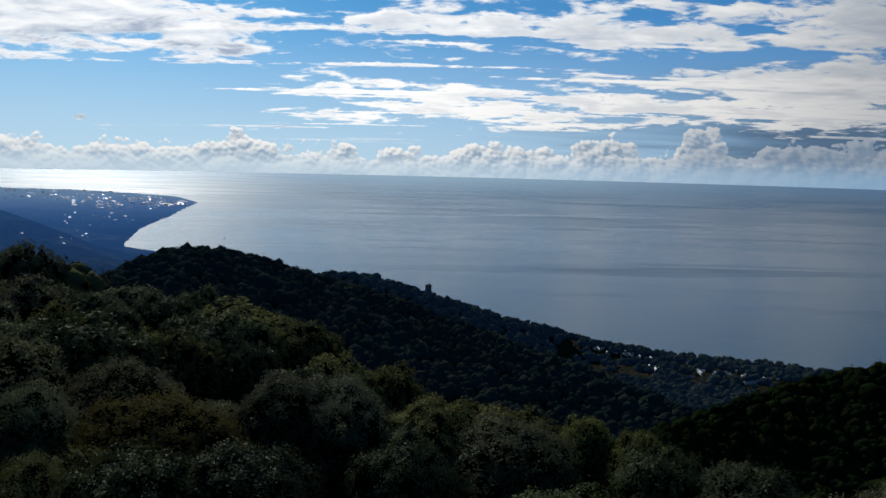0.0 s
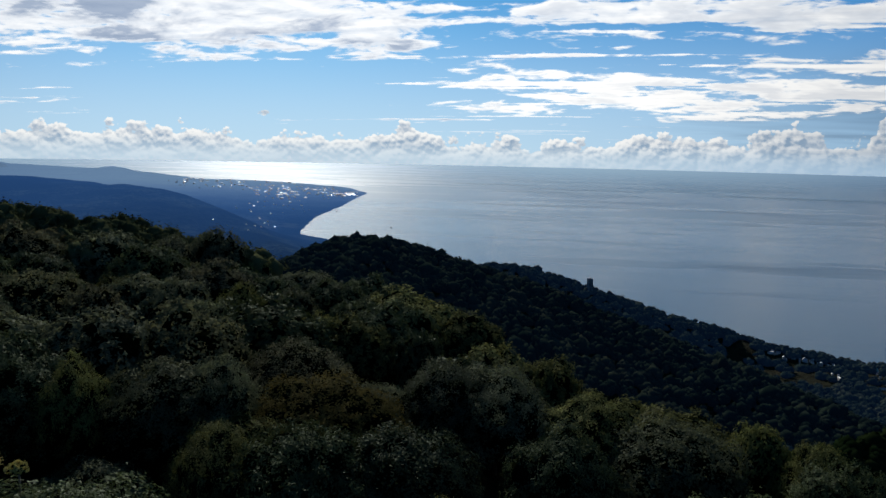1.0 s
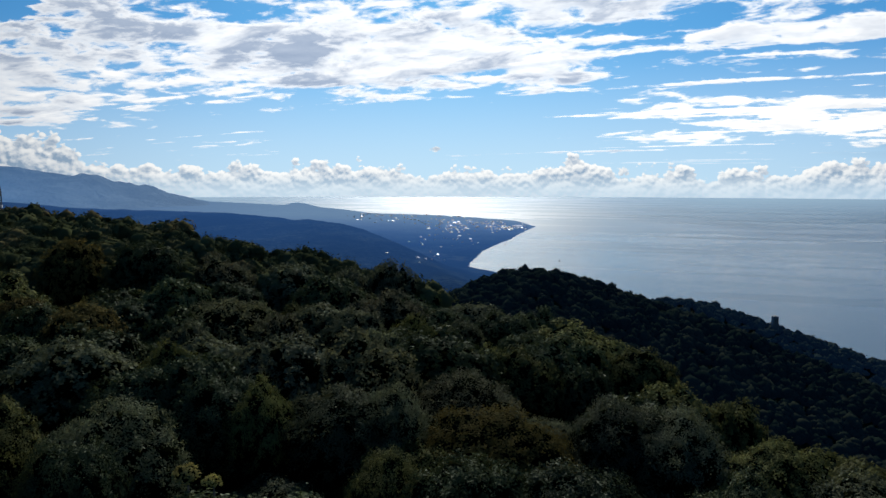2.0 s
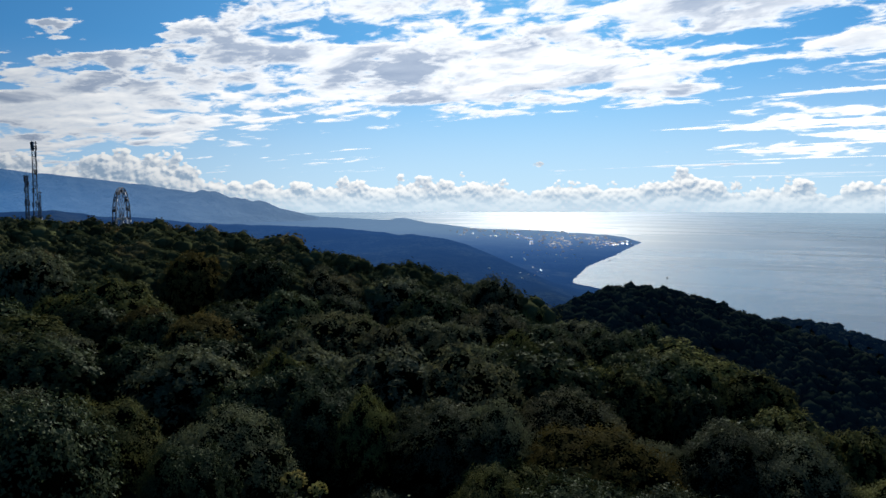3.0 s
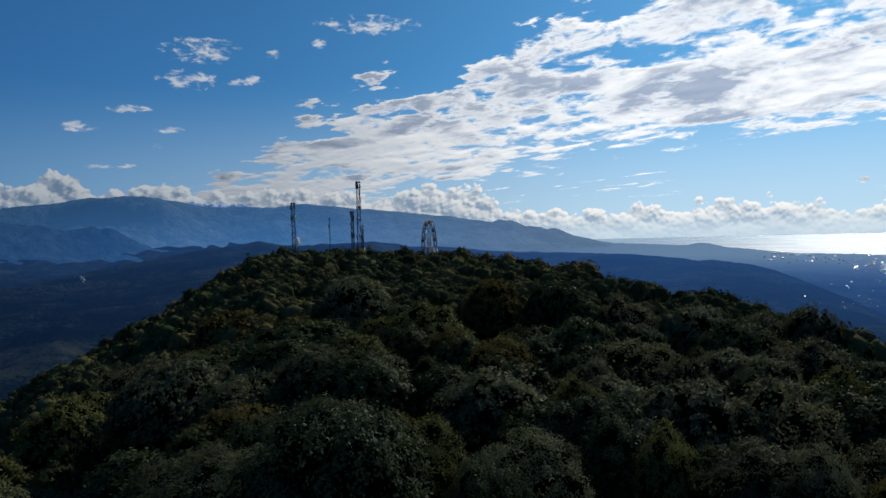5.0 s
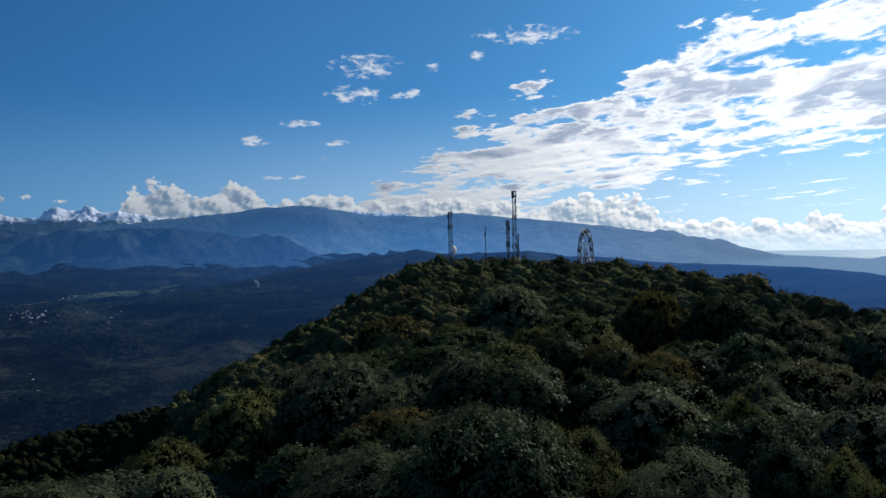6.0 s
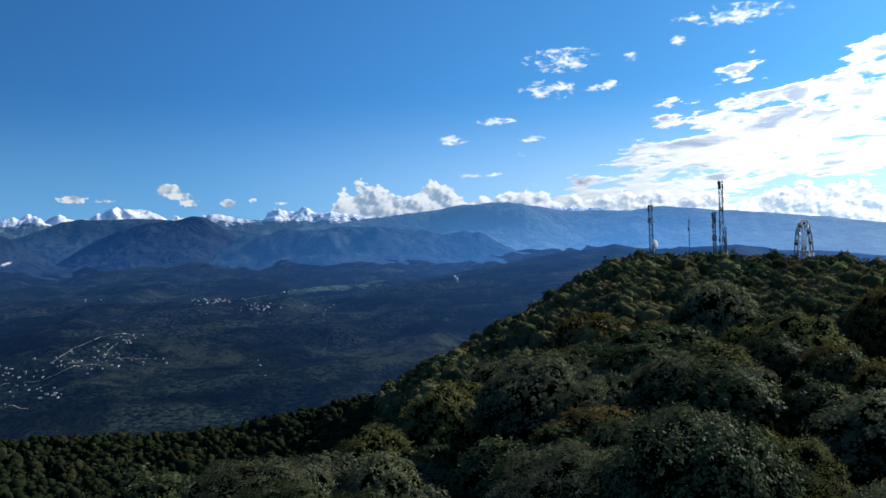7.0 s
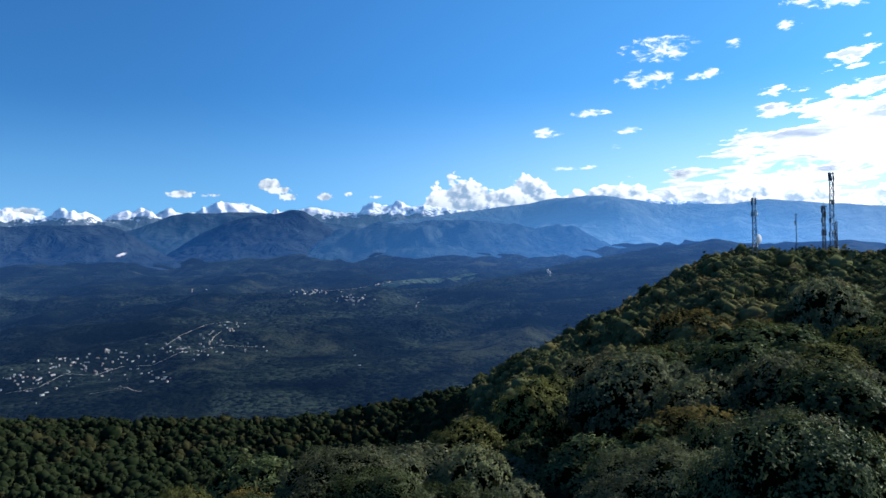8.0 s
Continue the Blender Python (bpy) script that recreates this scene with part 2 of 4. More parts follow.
def forest_material(name, dark, light, autumn, cell, air=0.0):
    """A wood seen as a whole: colour changes from tree to tree, in patches and from leaf to leaf."""
    m, n = material(name)
    island = n.add("ShaderNodeNewGeometry", 8)
    place = n.add("ShaderNodeTexCoord", 3)
    flat = n.vec("MULTIPLY", place, (1, 1, 0.2))
    tree = n.split(n.add("ShaderNodeTexVoronoi", 1, Vector=flat, Scale=1.0 / cell))[0]
    patch = n.noise(place, 0.02, 4.0)
    col = n.mix(n.math("ADD", n.math("MULTIPLY", island, 0.40), n.math("MULTIPLY", tree, 0.55)), dark, light)
    col = n.mix(n.step(n.math("ADD", n.math("MULTIPLY", patch, 0.8), n.math("MULTIPLY", tree, 0.5)), 0.70, 0.95), col, autumn)
    body = n.add("ShaderNodeBsdfDiffuse", Color=col)
    thin = n.add("ShaderNodeBsdfTranslucent", Color=col)
    both = n.add("ShaderNodeMixShader", i0=0.05, i1=body, i2=thin)
    # distance haze over a wood, painted as faint blue emission
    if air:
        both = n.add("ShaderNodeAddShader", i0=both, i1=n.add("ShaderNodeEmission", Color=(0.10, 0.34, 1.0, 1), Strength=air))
    finish(n, both)
    return m


LEAF_GREEN = leaf_material("leaf_green", (0.014, 0.024, 0.010, 1), (0.078, 0.098, 0.042, 1), 0.0, 0.44, 0.010, 0.20)
LEAF_OLIVE = leaf_material("leaf_olive", (0.040, 0.042, 0.012, 1), (0.172, 0.178, 0.060, 1), 0.0, 0.5, 0.006)
LEAF_RUST = leaf_material("leaf_rust", (0.036, 0.027, 0.010, 1), (0.160, 0.130, 0.044, 1), 0.0, 0.55, 0.004, 0.36)
LEAF_GREY = leaf_material("leaf_grey", (0.030, 0.038, 0.022, 1), (0.156, 0.168, 0.096, 1), 0.0, 0.44, 0.010, 0.38)
LEAF_BROWN = leaf_material("leaf_brown", (0.030, 0.026, 0.014, 1), (0.144, 0.148, 0.086, 1), 0.0, 0.5, 0.006, 0.40)
LEAF_CREAM = leaf_material("leaf_cream", (0.20, 0.17, 0.05, 1), (0.50, 0.43, 0.15, 1), 0.0, 0.5)
FOREST_NEAR = forest_material("forest_near", (0.020, 0.028, 0.013, 1), (0.118, 0.130, 0.058, 1), (0.128, 0.102, 0.044, 1), 9.0)
# the ridge behind carries more of the painted haze
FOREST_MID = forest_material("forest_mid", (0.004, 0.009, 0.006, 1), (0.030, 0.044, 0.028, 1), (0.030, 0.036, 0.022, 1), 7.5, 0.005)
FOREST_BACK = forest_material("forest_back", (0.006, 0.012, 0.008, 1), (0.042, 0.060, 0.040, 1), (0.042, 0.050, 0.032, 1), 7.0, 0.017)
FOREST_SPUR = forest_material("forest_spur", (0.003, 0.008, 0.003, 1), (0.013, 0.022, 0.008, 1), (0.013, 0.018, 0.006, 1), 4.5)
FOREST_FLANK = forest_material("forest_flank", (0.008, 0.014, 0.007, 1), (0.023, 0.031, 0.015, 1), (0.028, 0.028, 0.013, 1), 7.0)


def twig_shade_material():
    """The inside of a crown: twig wood, old leaves, painted near black for shade."""
    m, n = material("twig_shade")
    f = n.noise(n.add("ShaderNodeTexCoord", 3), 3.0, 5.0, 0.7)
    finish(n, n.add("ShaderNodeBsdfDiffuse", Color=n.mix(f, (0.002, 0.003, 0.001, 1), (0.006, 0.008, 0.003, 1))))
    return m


TWIG_SHADE = twig_shade_material()


def bark_material():
    m, n = material("bark")
    place = n.add("ShaderNodeTexCoord", 3)
    f = n.noise(place, 6.0, 6.0, 0.7)
    finish(n, n.add("ShaderNodeBsdfPrincipled", Base_Color=n.mix(f, (0.05, 0.04, 0.03, 1), (0.16, 0.14, 0.12, 1)), Roughness=0.9))
    return m


BARK = bark_material()


def ground_material():
    """Woodland floor, scrub and clearings at two scales."""
    m, n = material("ground")
    place = n.add("ShaderNodeTexCoord", 3)
    a = n.noise(place, 0.006, 5.0, 0.6)
    b = n.noise(place, 0.12, 6.0, 0.65)
    col = n.mix(b, (0.006, 0.008, 0.003, 1), (0.022, 0.022, 0.009, 1))
    col = n.mix(n.step(a, 0.56, 0.70), col, (0.026, 0.027, 0.010, 1))
    bump = n.add("ShaderNodeBump", Strength=1.0, Distance=4.0, Height=b)
    finish(n, n.add("ShaderNodeBsdfPrincipled", Base_Color=col, Roughness=0.95, Specular_IOR_Level=0.05, Normal=bump))
    return m


def sea_material():
    m, n = material("sea_water")
    place = n.add("ShaderNodeTexCoord", 3)
    x, y, z = n.split(place)
    long = n.xyz(n.math("MULTIPLY", x, 0.35), y, 0.0)
    slick = n.noise(long, 0.006, 5.0, 0.6, 0.3)
    wave = n.noise(place, 0.35, 4.0, 0.6)
    span = n.vec("LENGTH", place, out=1)
    rough = n.math("MULTIPLY", n.step(slick, 0.38, 0.64, 0.18, 0.35), n.step(span, 700.0, 2600.0, 0.45, 1.0))  # far waves blend into one sheen
    bump = n.add("ShaderNodeBump", Strength=0.25, Distance=0.6, Height=wave)
    streak = n.step(n.noise(n.xyz(n.math("MULTIPLY", x, 0.16), y, 7.0), 0.011, 5.0, 0.6, 0.3), 0.54, 0.68)  # wind-ruffled bands
    col = n.mix(slick, (0.005, 0.066, 0.130, 1), (0.010, 0.088, 0.160, 1))
    calm = n.add("ShaderNodeBsdfPrincipled", Base_Color=col, Roughness=rough, IOR=1.33, Specular_Tint=(0.54, 0.82, 1.0, 1), Normal=bump)
    chop = n.add("ShaderNodeBsdfPrincipled", Base_Color=col, Roughness=0.55, IOR=1.33, Specular_Tint=(0.54, 0.82, 1.0, 1), Normal=bump)
    water = n.add("ShaderNodeMixShader", i0=n.math("ADD", n.step(span, 700.0, 3000.0, 0.36, 0.62), n.math("MULTIPLY", streak, 0.36), clamp=True), i1=calm, i2=chop)
    # haze painted on the water as emission, growing with distance
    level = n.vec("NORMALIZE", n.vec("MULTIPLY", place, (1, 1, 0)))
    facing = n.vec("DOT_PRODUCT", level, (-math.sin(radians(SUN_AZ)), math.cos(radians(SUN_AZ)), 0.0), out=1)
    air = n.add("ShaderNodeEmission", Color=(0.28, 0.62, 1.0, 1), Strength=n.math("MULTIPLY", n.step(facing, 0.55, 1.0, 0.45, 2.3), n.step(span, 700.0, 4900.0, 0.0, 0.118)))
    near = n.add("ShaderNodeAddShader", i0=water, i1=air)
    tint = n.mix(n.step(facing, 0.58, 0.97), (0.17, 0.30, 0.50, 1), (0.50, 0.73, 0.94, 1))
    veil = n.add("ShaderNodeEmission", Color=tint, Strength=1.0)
    # the painted veil is thinned under the sun so the glint shows
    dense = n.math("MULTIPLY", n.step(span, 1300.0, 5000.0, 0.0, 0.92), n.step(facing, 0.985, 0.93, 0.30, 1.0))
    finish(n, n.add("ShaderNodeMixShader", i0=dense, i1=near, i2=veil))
    return m


def distance_material(name, wood, air, snow=None, scar=None):
    """Far mountains as a backdrop: woods or snow, with haze painted on as emission."""
    m, n = material(name)
    place = n.add("ShaderNodeTexCoord", 3)
    f = n.step(n.noise(place, 0.008, 8.0, 0.68, 0.5), 0.35, 0.65)
    col = n.mix(f, (wood[0] * 0.65, wood[1] * 0.65, wood[2] * 0.65, 1), (wood[0] * 1.35, wood[1] * 1.35, wood[2] * 1.35, 1))
    if snow:
        x, y, z = n.split(place)
        line = n.math("ADD", z, n.math("MULTIPLY", n.math("SUBTRACT", n.noise(n.vec("MULTIPLY", place, (1.0, 1.0, 2.2)), 0.016, 7.0, 0.68), 0.5), snow[1]))
        col = n.mix(n.step(line, snow[0], snow[0] + 12.0), col, (0.62, 0.65, 0.70, 1))
    if scar:
        x, y, z = n.split(place)
        side = n.math("MULTIPLY", n.math("SUBTRACT", n.math("ARCTAN2", n.math("MULTIPLY", x, -1.0), y), radians(scar[0])), 190.0)
        rise = n.math("MULTIPLY", n.math("SUBTRACT", z, scar[1]), 0.14)
        off = n.vec("LENGTH", n.xyz(n.math("ADD", side, rise), rise, 0.0), out=1)
        col = n.mix(n.step(n.math("ADD", off, n.math("MULTIPLY", n.noise(place, 0.07, 6.0, 0.75), 3.0)), 2.5, 1.7), col, (0.38, 0.39, 0.40, 1))
    ravines = n.noise(place, 0.011, 7.0, 0.62, 0.6)
    body = n.add("ShaderNodeBsdfDiffuse", Color=col, Normal=n.add("ShaderNodeBump", Strength=1.0, Distance=38.0, Height=ravines))
    # painted haze: greyer under the sun, stronger on the lower slopes
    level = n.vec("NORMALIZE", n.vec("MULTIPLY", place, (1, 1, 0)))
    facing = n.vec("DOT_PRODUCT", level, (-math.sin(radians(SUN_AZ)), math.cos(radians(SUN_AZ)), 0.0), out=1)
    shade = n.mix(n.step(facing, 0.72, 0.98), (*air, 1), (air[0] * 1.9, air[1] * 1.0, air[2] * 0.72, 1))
    haze = n.add("ShaderNodeEmission", Color=shade, Strength=haze_strength(n, place, n.step(n.split(place)[2], 50.0, 260.0, 1.20, 0.80)))
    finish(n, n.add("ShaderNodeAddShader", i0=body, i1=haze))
    return m


def plain_material(name, color, rough=0.7, metallic=0.0, grain=8.0):
    m, n = material(name)
    f = n.noise(n.add("ShaderNodeTexCoord", 3), grain, 4.0)
    lo, hi = tuple(c * 0.8 for c in color), tuple(min(1, c * 1.15) for c in color)
    finish(n, n.add("ShaderNodeBsdfPrincipled", Base_Color=n.mix(f, (*lo, 1), (*hi, 1)), Roughness=rough, Metallic=metallic))
    return m


def far_ground_material():
    """Plain and valley far off: woods, scrub and clearings, with haze painted as emission."""
    m, n = material("far_ground")
    place = n.add("ShaderNodeTexCoord", 3)
    a = n.noise(place, 0.004, 6.0, 0.62, 0.6)
    b = n.noise(place, 0.05, 8.0, 0.7)
    flat = n.vec("ADD", n.vec("MULTIPLY", place, (1, 1, 0.3)), n.vec("MULTIPLY", n.noise(place, 0.4, 3.0), (2.0, 2.0, 0.0)))
    dome = n.math("SUBTRACT", 1.0, n.add("ShaderNodeTexVoronoi", Vector=flat, Scale=0.30, Randomness=1.0))
    tint = n.split(n.add("ShaderNodeTexVoronoi", 1, Vector=flat, Scale=0.30, Randomness=1.0))[0]
    clump = n.math("SUBTRACT", 1.0, n.add("ShaderNodeTexVoronoi", Vector=flat, Scale=0.085, Randomness=1.0))
    crowns = n.math("ADD", n.math("MULTIPLY", tint, 0.30), n.math("MULTIPLY", n.noise(place, 0.33, 5.0, 0.65, 0.4), 0.70))
    gully = n.noise(place, 0.013, 6.0, 0.6, 0.8)
    wood = n.mix(n.step(crowns, 0.36, 0.64), (0.004, 0.007, 0.006, 1), (0.024, 0.034, 0.026, 1))
    # shadow patches of folds and gullies, painted into the wood colour by noise
    wood = n.mix(n.step(gully, 0.43, 0.57, 0.85, 0.0), wood, (0.004, 0.007, 0.006, 1))
    stand = n.noise(place, 0.011, 6.0, 0.6, 0.5)
    wood = n.mix(n.step(stand, 0.42, 0.56), n.vec("MULTIPLY", wood, (0.36, 0.40, 0.5)), wood)
    open_land = n.mix(b, (0.015, 0.020, 0.014, 1), (0.036, 0.043, 0.031, 1))
    col = n.mix(n.step(n.math("ADD", a, n.math("MULTIPLY", b, 0.25)), 0.70, 0.80), wood, open_land)
    rise = n.math("ADD", n.math("MULTIPLY", b, 0.8), n.math("ADD", n.math("MULTIPLY", dome, 0.32), n.math("MULTIPLY", clump, 0.45)))
    bump = n.add("ShaderNodeBump", Strength=0.7, Distance=3.5, Height=rise)
    body = n.add("ShaderNodeBsdfDiffuse", Color=col, Normal=bump)
    # the haze glows from the ground itself, by distance and sun heading
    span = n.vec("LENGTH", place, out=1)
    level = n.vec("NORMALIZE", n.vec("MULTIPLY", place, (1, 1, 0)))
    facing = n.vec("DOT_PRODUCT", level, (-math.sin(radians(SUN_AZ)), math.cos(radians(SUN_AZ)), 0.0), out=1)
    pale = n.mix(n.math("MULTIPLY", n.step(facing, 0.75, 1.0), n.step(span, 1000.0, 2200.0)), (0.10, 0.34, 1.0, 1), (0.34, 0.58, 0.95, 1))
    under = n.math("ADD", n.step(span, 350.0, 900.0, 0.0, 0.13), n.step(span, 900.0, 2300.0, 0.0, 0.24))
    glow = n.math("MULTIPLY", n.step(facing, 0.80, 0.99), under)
    air = n.add("ShaderNodeEmission", Color=pale, Strength=n.math("ADD", haze_strength(n, place, n.step(span, 250.0, 1900.0, 0.020, 0.110)), glow))
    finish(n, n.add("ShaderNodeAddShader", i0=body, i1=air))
    return m


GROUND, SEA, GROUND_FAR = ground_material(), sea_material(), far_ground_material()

# ---- mesh helpers ----


def mesh_of(name, verts, faces, mat=None, smooth=False):
    """A mesh from arrays; faces is one array of equal faces, or a list of such arrays."""
    me = bpy.data.meshes.new(name)
    groups = [np.asarray(g, dtype=np.int32) for g in (faces if isinstance(faces, list) and isinstance(faces[0], np.ndarray) else [faces])]
    verts = np.asarray(verts, dtype=np.float32)
    sizes = np.concatenate([np.full(len(g), g.shape[1], dtype=np.int32) for g in groups])
    flat = np.concatenate([g.ravel() for g in groups])
    me.vertices.add(len(verts))
    me.vertices.foreach_set("co", verts.ravel())
    me.loops.add(len(flat))
    me.loops.foreach_set("vertex_index", flat)
    me.polygons.add(len(sizes))
    me.polygons.foreach_set("loop_start", (np.cumsum(sizes) - sizes).astype(np.int32))
    me.polygons.foreach_set("use_smooth", np.full(len(sizes), smooth, dtype=bool))
    me.update(calc_edges=True)
    if mat:
        me.materials.append(mat)
    return me


def part(name, me, parent, label=""):
    ob = new(name, me)
    ob.parent = parent
    return tagged(ob, label)


def lattice(ix, iy, seed):
    h = (ix.astype(np.int64) * 374761393 + iy.astype(np.int64) * 668265263 + seed * 974634533) & 0x7FFFFFFF
    h = ((h ^ (h >> 13)) * 1274126177) & 0x7FFFFFFF
    return ((h ^ (h >> 16)) & 0xFFFF) / 65535.0


def rolling(x, y, size, octaves=4, seed=0, gain=0.5):
    """Sum of smooth value noise, about -1 to 1."""
    total, amp, norm = np.zeros_like(x, dtype=float), 1.0, 0.0
    for k in range(octaves):
        gx, gy = x / size * 2**k + 17.3 * k, y / size * 2**k - 9.1 * k
        ix, iy = np.floor(gx), np.floor(gy)
        fx, fy = gx - ix, gy - iy
        fx, fy = fx * fx * (3 - 2 * fx), fy * fy * (3 - 2 * fy)
        a, b = lattice(ix, iy, seed + k), lattice(ix + 1, iy, seed + k)
        c, d = lattice(ix, iy + 1, seed + k), lattice(ix + 1, iy + 1, seed + k)
        total += amp * ((a * (1 - fx) + b * fx) * (1 - fy) + (c * (1 - fx) + d * fx) * fy - 0.5) * 2
        norm += amp
        amp *= gain
    return total / norm


# ---- the lie of the land: ridges by heading, elevation of the tree tops on the crest, distance ----
NEAR_HILL = [(-36, -20.3, 60), (-22, -19.7, 66), (-16.5, -19.3, 70), (-10, -18.3, 76), (-5, -17, 84), (5, -14.5, 95), (10, -12.6, 105),
             (16, -10.5, 120), (21.6, -8.9, 135), (25, -7.8, 150), (31, -6.4, 170), (36, -5.3, 190), (40.6, -4.2, 210), (46, -2.9, 240),
             (51, -2.4, 265), (54, -1.8, 280), (60, -1.5, 300), (67.5, -1.1, 310), (70, -2.1, 308), (74, -4.8, 305), (77, -6.7, 305),
             (83.5, -10.1, 310), (88, -11.5, 330), (92, -12.2, 350), (96, -12.8, 360), (101, -13.1, 360), (110, -12.1, 370),
             (119, -10.8, 380), (135, -10.0, 380)]
COAST_RIDGE = [(-20, -17.6, 290), (-10, -14.9, 312), (-3.6, -12.8, 325), (-0.8, -11.8, 330), (3.6, -10.4, 335), (7.5, -9.3, 340), (10.4, -8.4, 345),
               (14, -7.5, 350), (16.5, -6.7, 345), (19.3, -6.5, 345), (22, -7.1, 340), (24.5, -8.4, 330), (28, -9.5, 320)]
BACK_RIDGE = [(-36, -14.2, 406), (-26.5, -13.8, 406), (-17.8, -13.5, 405), (-11.6, -12.9, 400), (-5, -11.5, 392), (1, -9.9, 384), (4.5, -8.9, 382),
              (6.6, -8.45, 380), (8.5, -8.5, 378), (10.4, -8.9, 376), (13, -9.8, 374)]
RIGHT_SPUR = [(-45, -9.5, 290), (-36, -11, 290), (-31, -12.5, 280), (-26.5, -14.0, 260), (-22, -16.3, 230), (-16.5, -18.9, 200), (-12, -21, 170)]
LOW_RIDGE = [(24.5, -7.6, 620), (26.5, -6.2, 740), (28.9, -4.8, 850), (31, -3.85, 900), (32.6, -3.4, 930), (37, -2.75, 1000), (43.7, -2.2, 1100), (50, -1.95, 1200), (60, -1.9, 1300)]
KNOB = [(45, -2.2, 1300), (51, -1.95, 1300), (57, -1.4, 1300), (60, -0.85, 1300), (63, -1.05, 1300), (66.7, -0.95, 1300), (68.4, -0.5, 1300),
        (72, -1.0, 1250), (74, -1.4, 1200), (80, -2.4, 1100), (85, -3.4, 1000)]


def crest(table, az, tree):
    a, e, d = (np.array(c, dtype=float) for c in zip(*table))
    el, dist = np.interp(az, a, e), np.interp(az, a, d)
    over = np.maximum(np.maximum(a[0] - az, az - a[-1]), 0.0)
    return EYE + dist * np.tan(np.radians(el)) - tree - over * 3.0, dist


def ridge_height(table, az, r, tree, front, back, soft=5.0):
    top, dist = crest(table, az, tree)
    side = np.where(r < dist, front, back)
    return top - side * (np.sqrt((r - dist) ** 2 + soft**2) - soft)


TREE_N, TREE_R = 10.5, 2.6


def near_height(az, r):
    tall = np.interp(az, [70, 88], [1.0, 0.5])  # the far flank carries smaller trees
    top, dist = crest(NEAR_HILL, az, TREE_N * tall)
    start = EYE - 17.5 - TREE_N
    brow = np.interp(az, [72, 88, 96, 102, 106, 115], [36, 60, 61, 58, 54, 46])
    f = np.clip((r - brow) / (dist - brow), 0, 1)
    hollow = np.clip((az - 82) / 9, 0, 1)
    g = np.clip((r - brow) / (0.50 * (dist - brow)), 0, 1)
    f = f * (1 - hollow) + hollow * (1.04 * g * g * (3 - 2 * g) - 0.04 * np.clip((r - brow) / (dist - brow) * 2 - 1, 0, 1))
    fall = np.where(az > 40, 0.30, 0.55)
    return start + (top - start) * f - fall * np.maximum(np.sqrt(np.maximum(r - dist, 0) ** 2 + 36.0) - 6.0, 0)


def land(x, y):
    """Height of the ground over the sea, and which form makes it: 0 plain, 1 near hill, 2 coast ridge, 3 spur, 4 low ridge, 5 knob, 6 ridge behind."""
    r = np.hypot(x, y) + 1e-6
    az = np.degrees(np.arctan2(-x, y))
    n1, n2 = rolling(x, y, 60, 4, 3), rolling(x, y, 300, 5, 8)
    shore = np.interp(az, [17.4, 18.0, 18.6, 20, 21.9, 23, 24.5, 25.2], [1900, 1690, 1560, 1285, 1090, 900, 560, 0])
    rim = np.interp(az, [17.4, 18.2, 19.5, 20.7, 25.4, 30, 33.5, 38, 42, 47], [1500, 1720, 1930, 2010, 2260, 2340, 2800, 3300, 3800, 6000])
    plain = 1.2 + 5.0 * np.clip((az - 24) / 10, 0, 1) * (1 + 0.5 * n2) + 24 * np.exp(-(((az - 35.9) / 1.7) ** 2) - ((r - 2480) / 160) ** 2)
    folds = 0.7 - 2 * np.abs(rolling(x, y, 230, 4, 44, 0.5))
    spurs = 9.0 * (0.4 - np.abs(rolling(x, y, 150, 4, 91, 0.5)) * 1.6) * np.clip((r - 500) / 300, 0, 1)
    swell = np.interp(r, [380, 700, 1400, 2400], [0.0, 19.0, 27.0, 34.0])
    valley = 2 + np.clip(r - 420, 0, 1800) * 0.022 + swell * folds + (8 * n2 + 3.6 * rolling(x, y, 40, 3, 52)) * np.clip((r - 380) / 300, 0, 1) + spurs + 1.5 * n1
    f = np.clip((az - 50) / 18, 0, 1)
    base = plain * (1 - f) + valley * f
    inland = np.maximum(np.minimum(r - shore, rim - r), np.interp(az, [18, 18.6, 19, 20.5, 23.4, 25.5], [400, 420, 760, 815, 905, 960]) + 6 * n1 - r) + 14 * rolling(x, y, 90, 3, 63) * (r > 500)
    base = np.minimum(base, np.clip(inland * 0.06, -8.0, None))
    # behind the tower the hill simply goes on as woods
    forms = [base, near_height(az, r) + 1.5 * n1,
             ridge_height(COAST_RIDGE, az, r, TREE_R, 0.34, 0.55) + 2.0 * n1,
             ridge_height(RIGHT_SPUR, az, r, TREE_R, 0.30, 0.5) + 1.2 * n1,
             ridge_height(LOW_RIDGE, az, r, 0.0, 0.10, 0.10, 60) + 4 * n2 + spurs,
             ridge_height(KNOB, az, r, 0.0, 0.12, 0.10, 60) + 4 * n2 + spurs,
             ridge_height(BACK_RIDGE, az, r, TREE_R, 0.34, 0.55) + 1.2 * n1 * np.clip((az + 30) / 20, 0.15, 1)]
    forms = np.stack(forms)
    return forms.max(0), forms.argmax(0)


def polar_sheet(az0, az1, na, r0, r1, nr, height):
    az = np.radians(np.linspace(az0, az1, na))
    r = np.interp(np.linspace(0, 1, nr), [0, 0.05, 0.30, 0.42, 0.72, 0.88, 1], [r0, 30, 200, 430, 1100, 2000, r1])
    A, R = np.meshgrid(az, r, indexing="ij")
    x, y = -np.sin(A) * R, np.cos(A) * R
    z = height(x, y)
    i = np.arange((na - 1) * nr).reshape(na - 1, nr)[:, :-1].ravel()
    return np.stack([x.ravel(), y.ravel(), z.ravel()], 1), np.stack([i, i + 1, i + nr + 1, i + nr], 1)


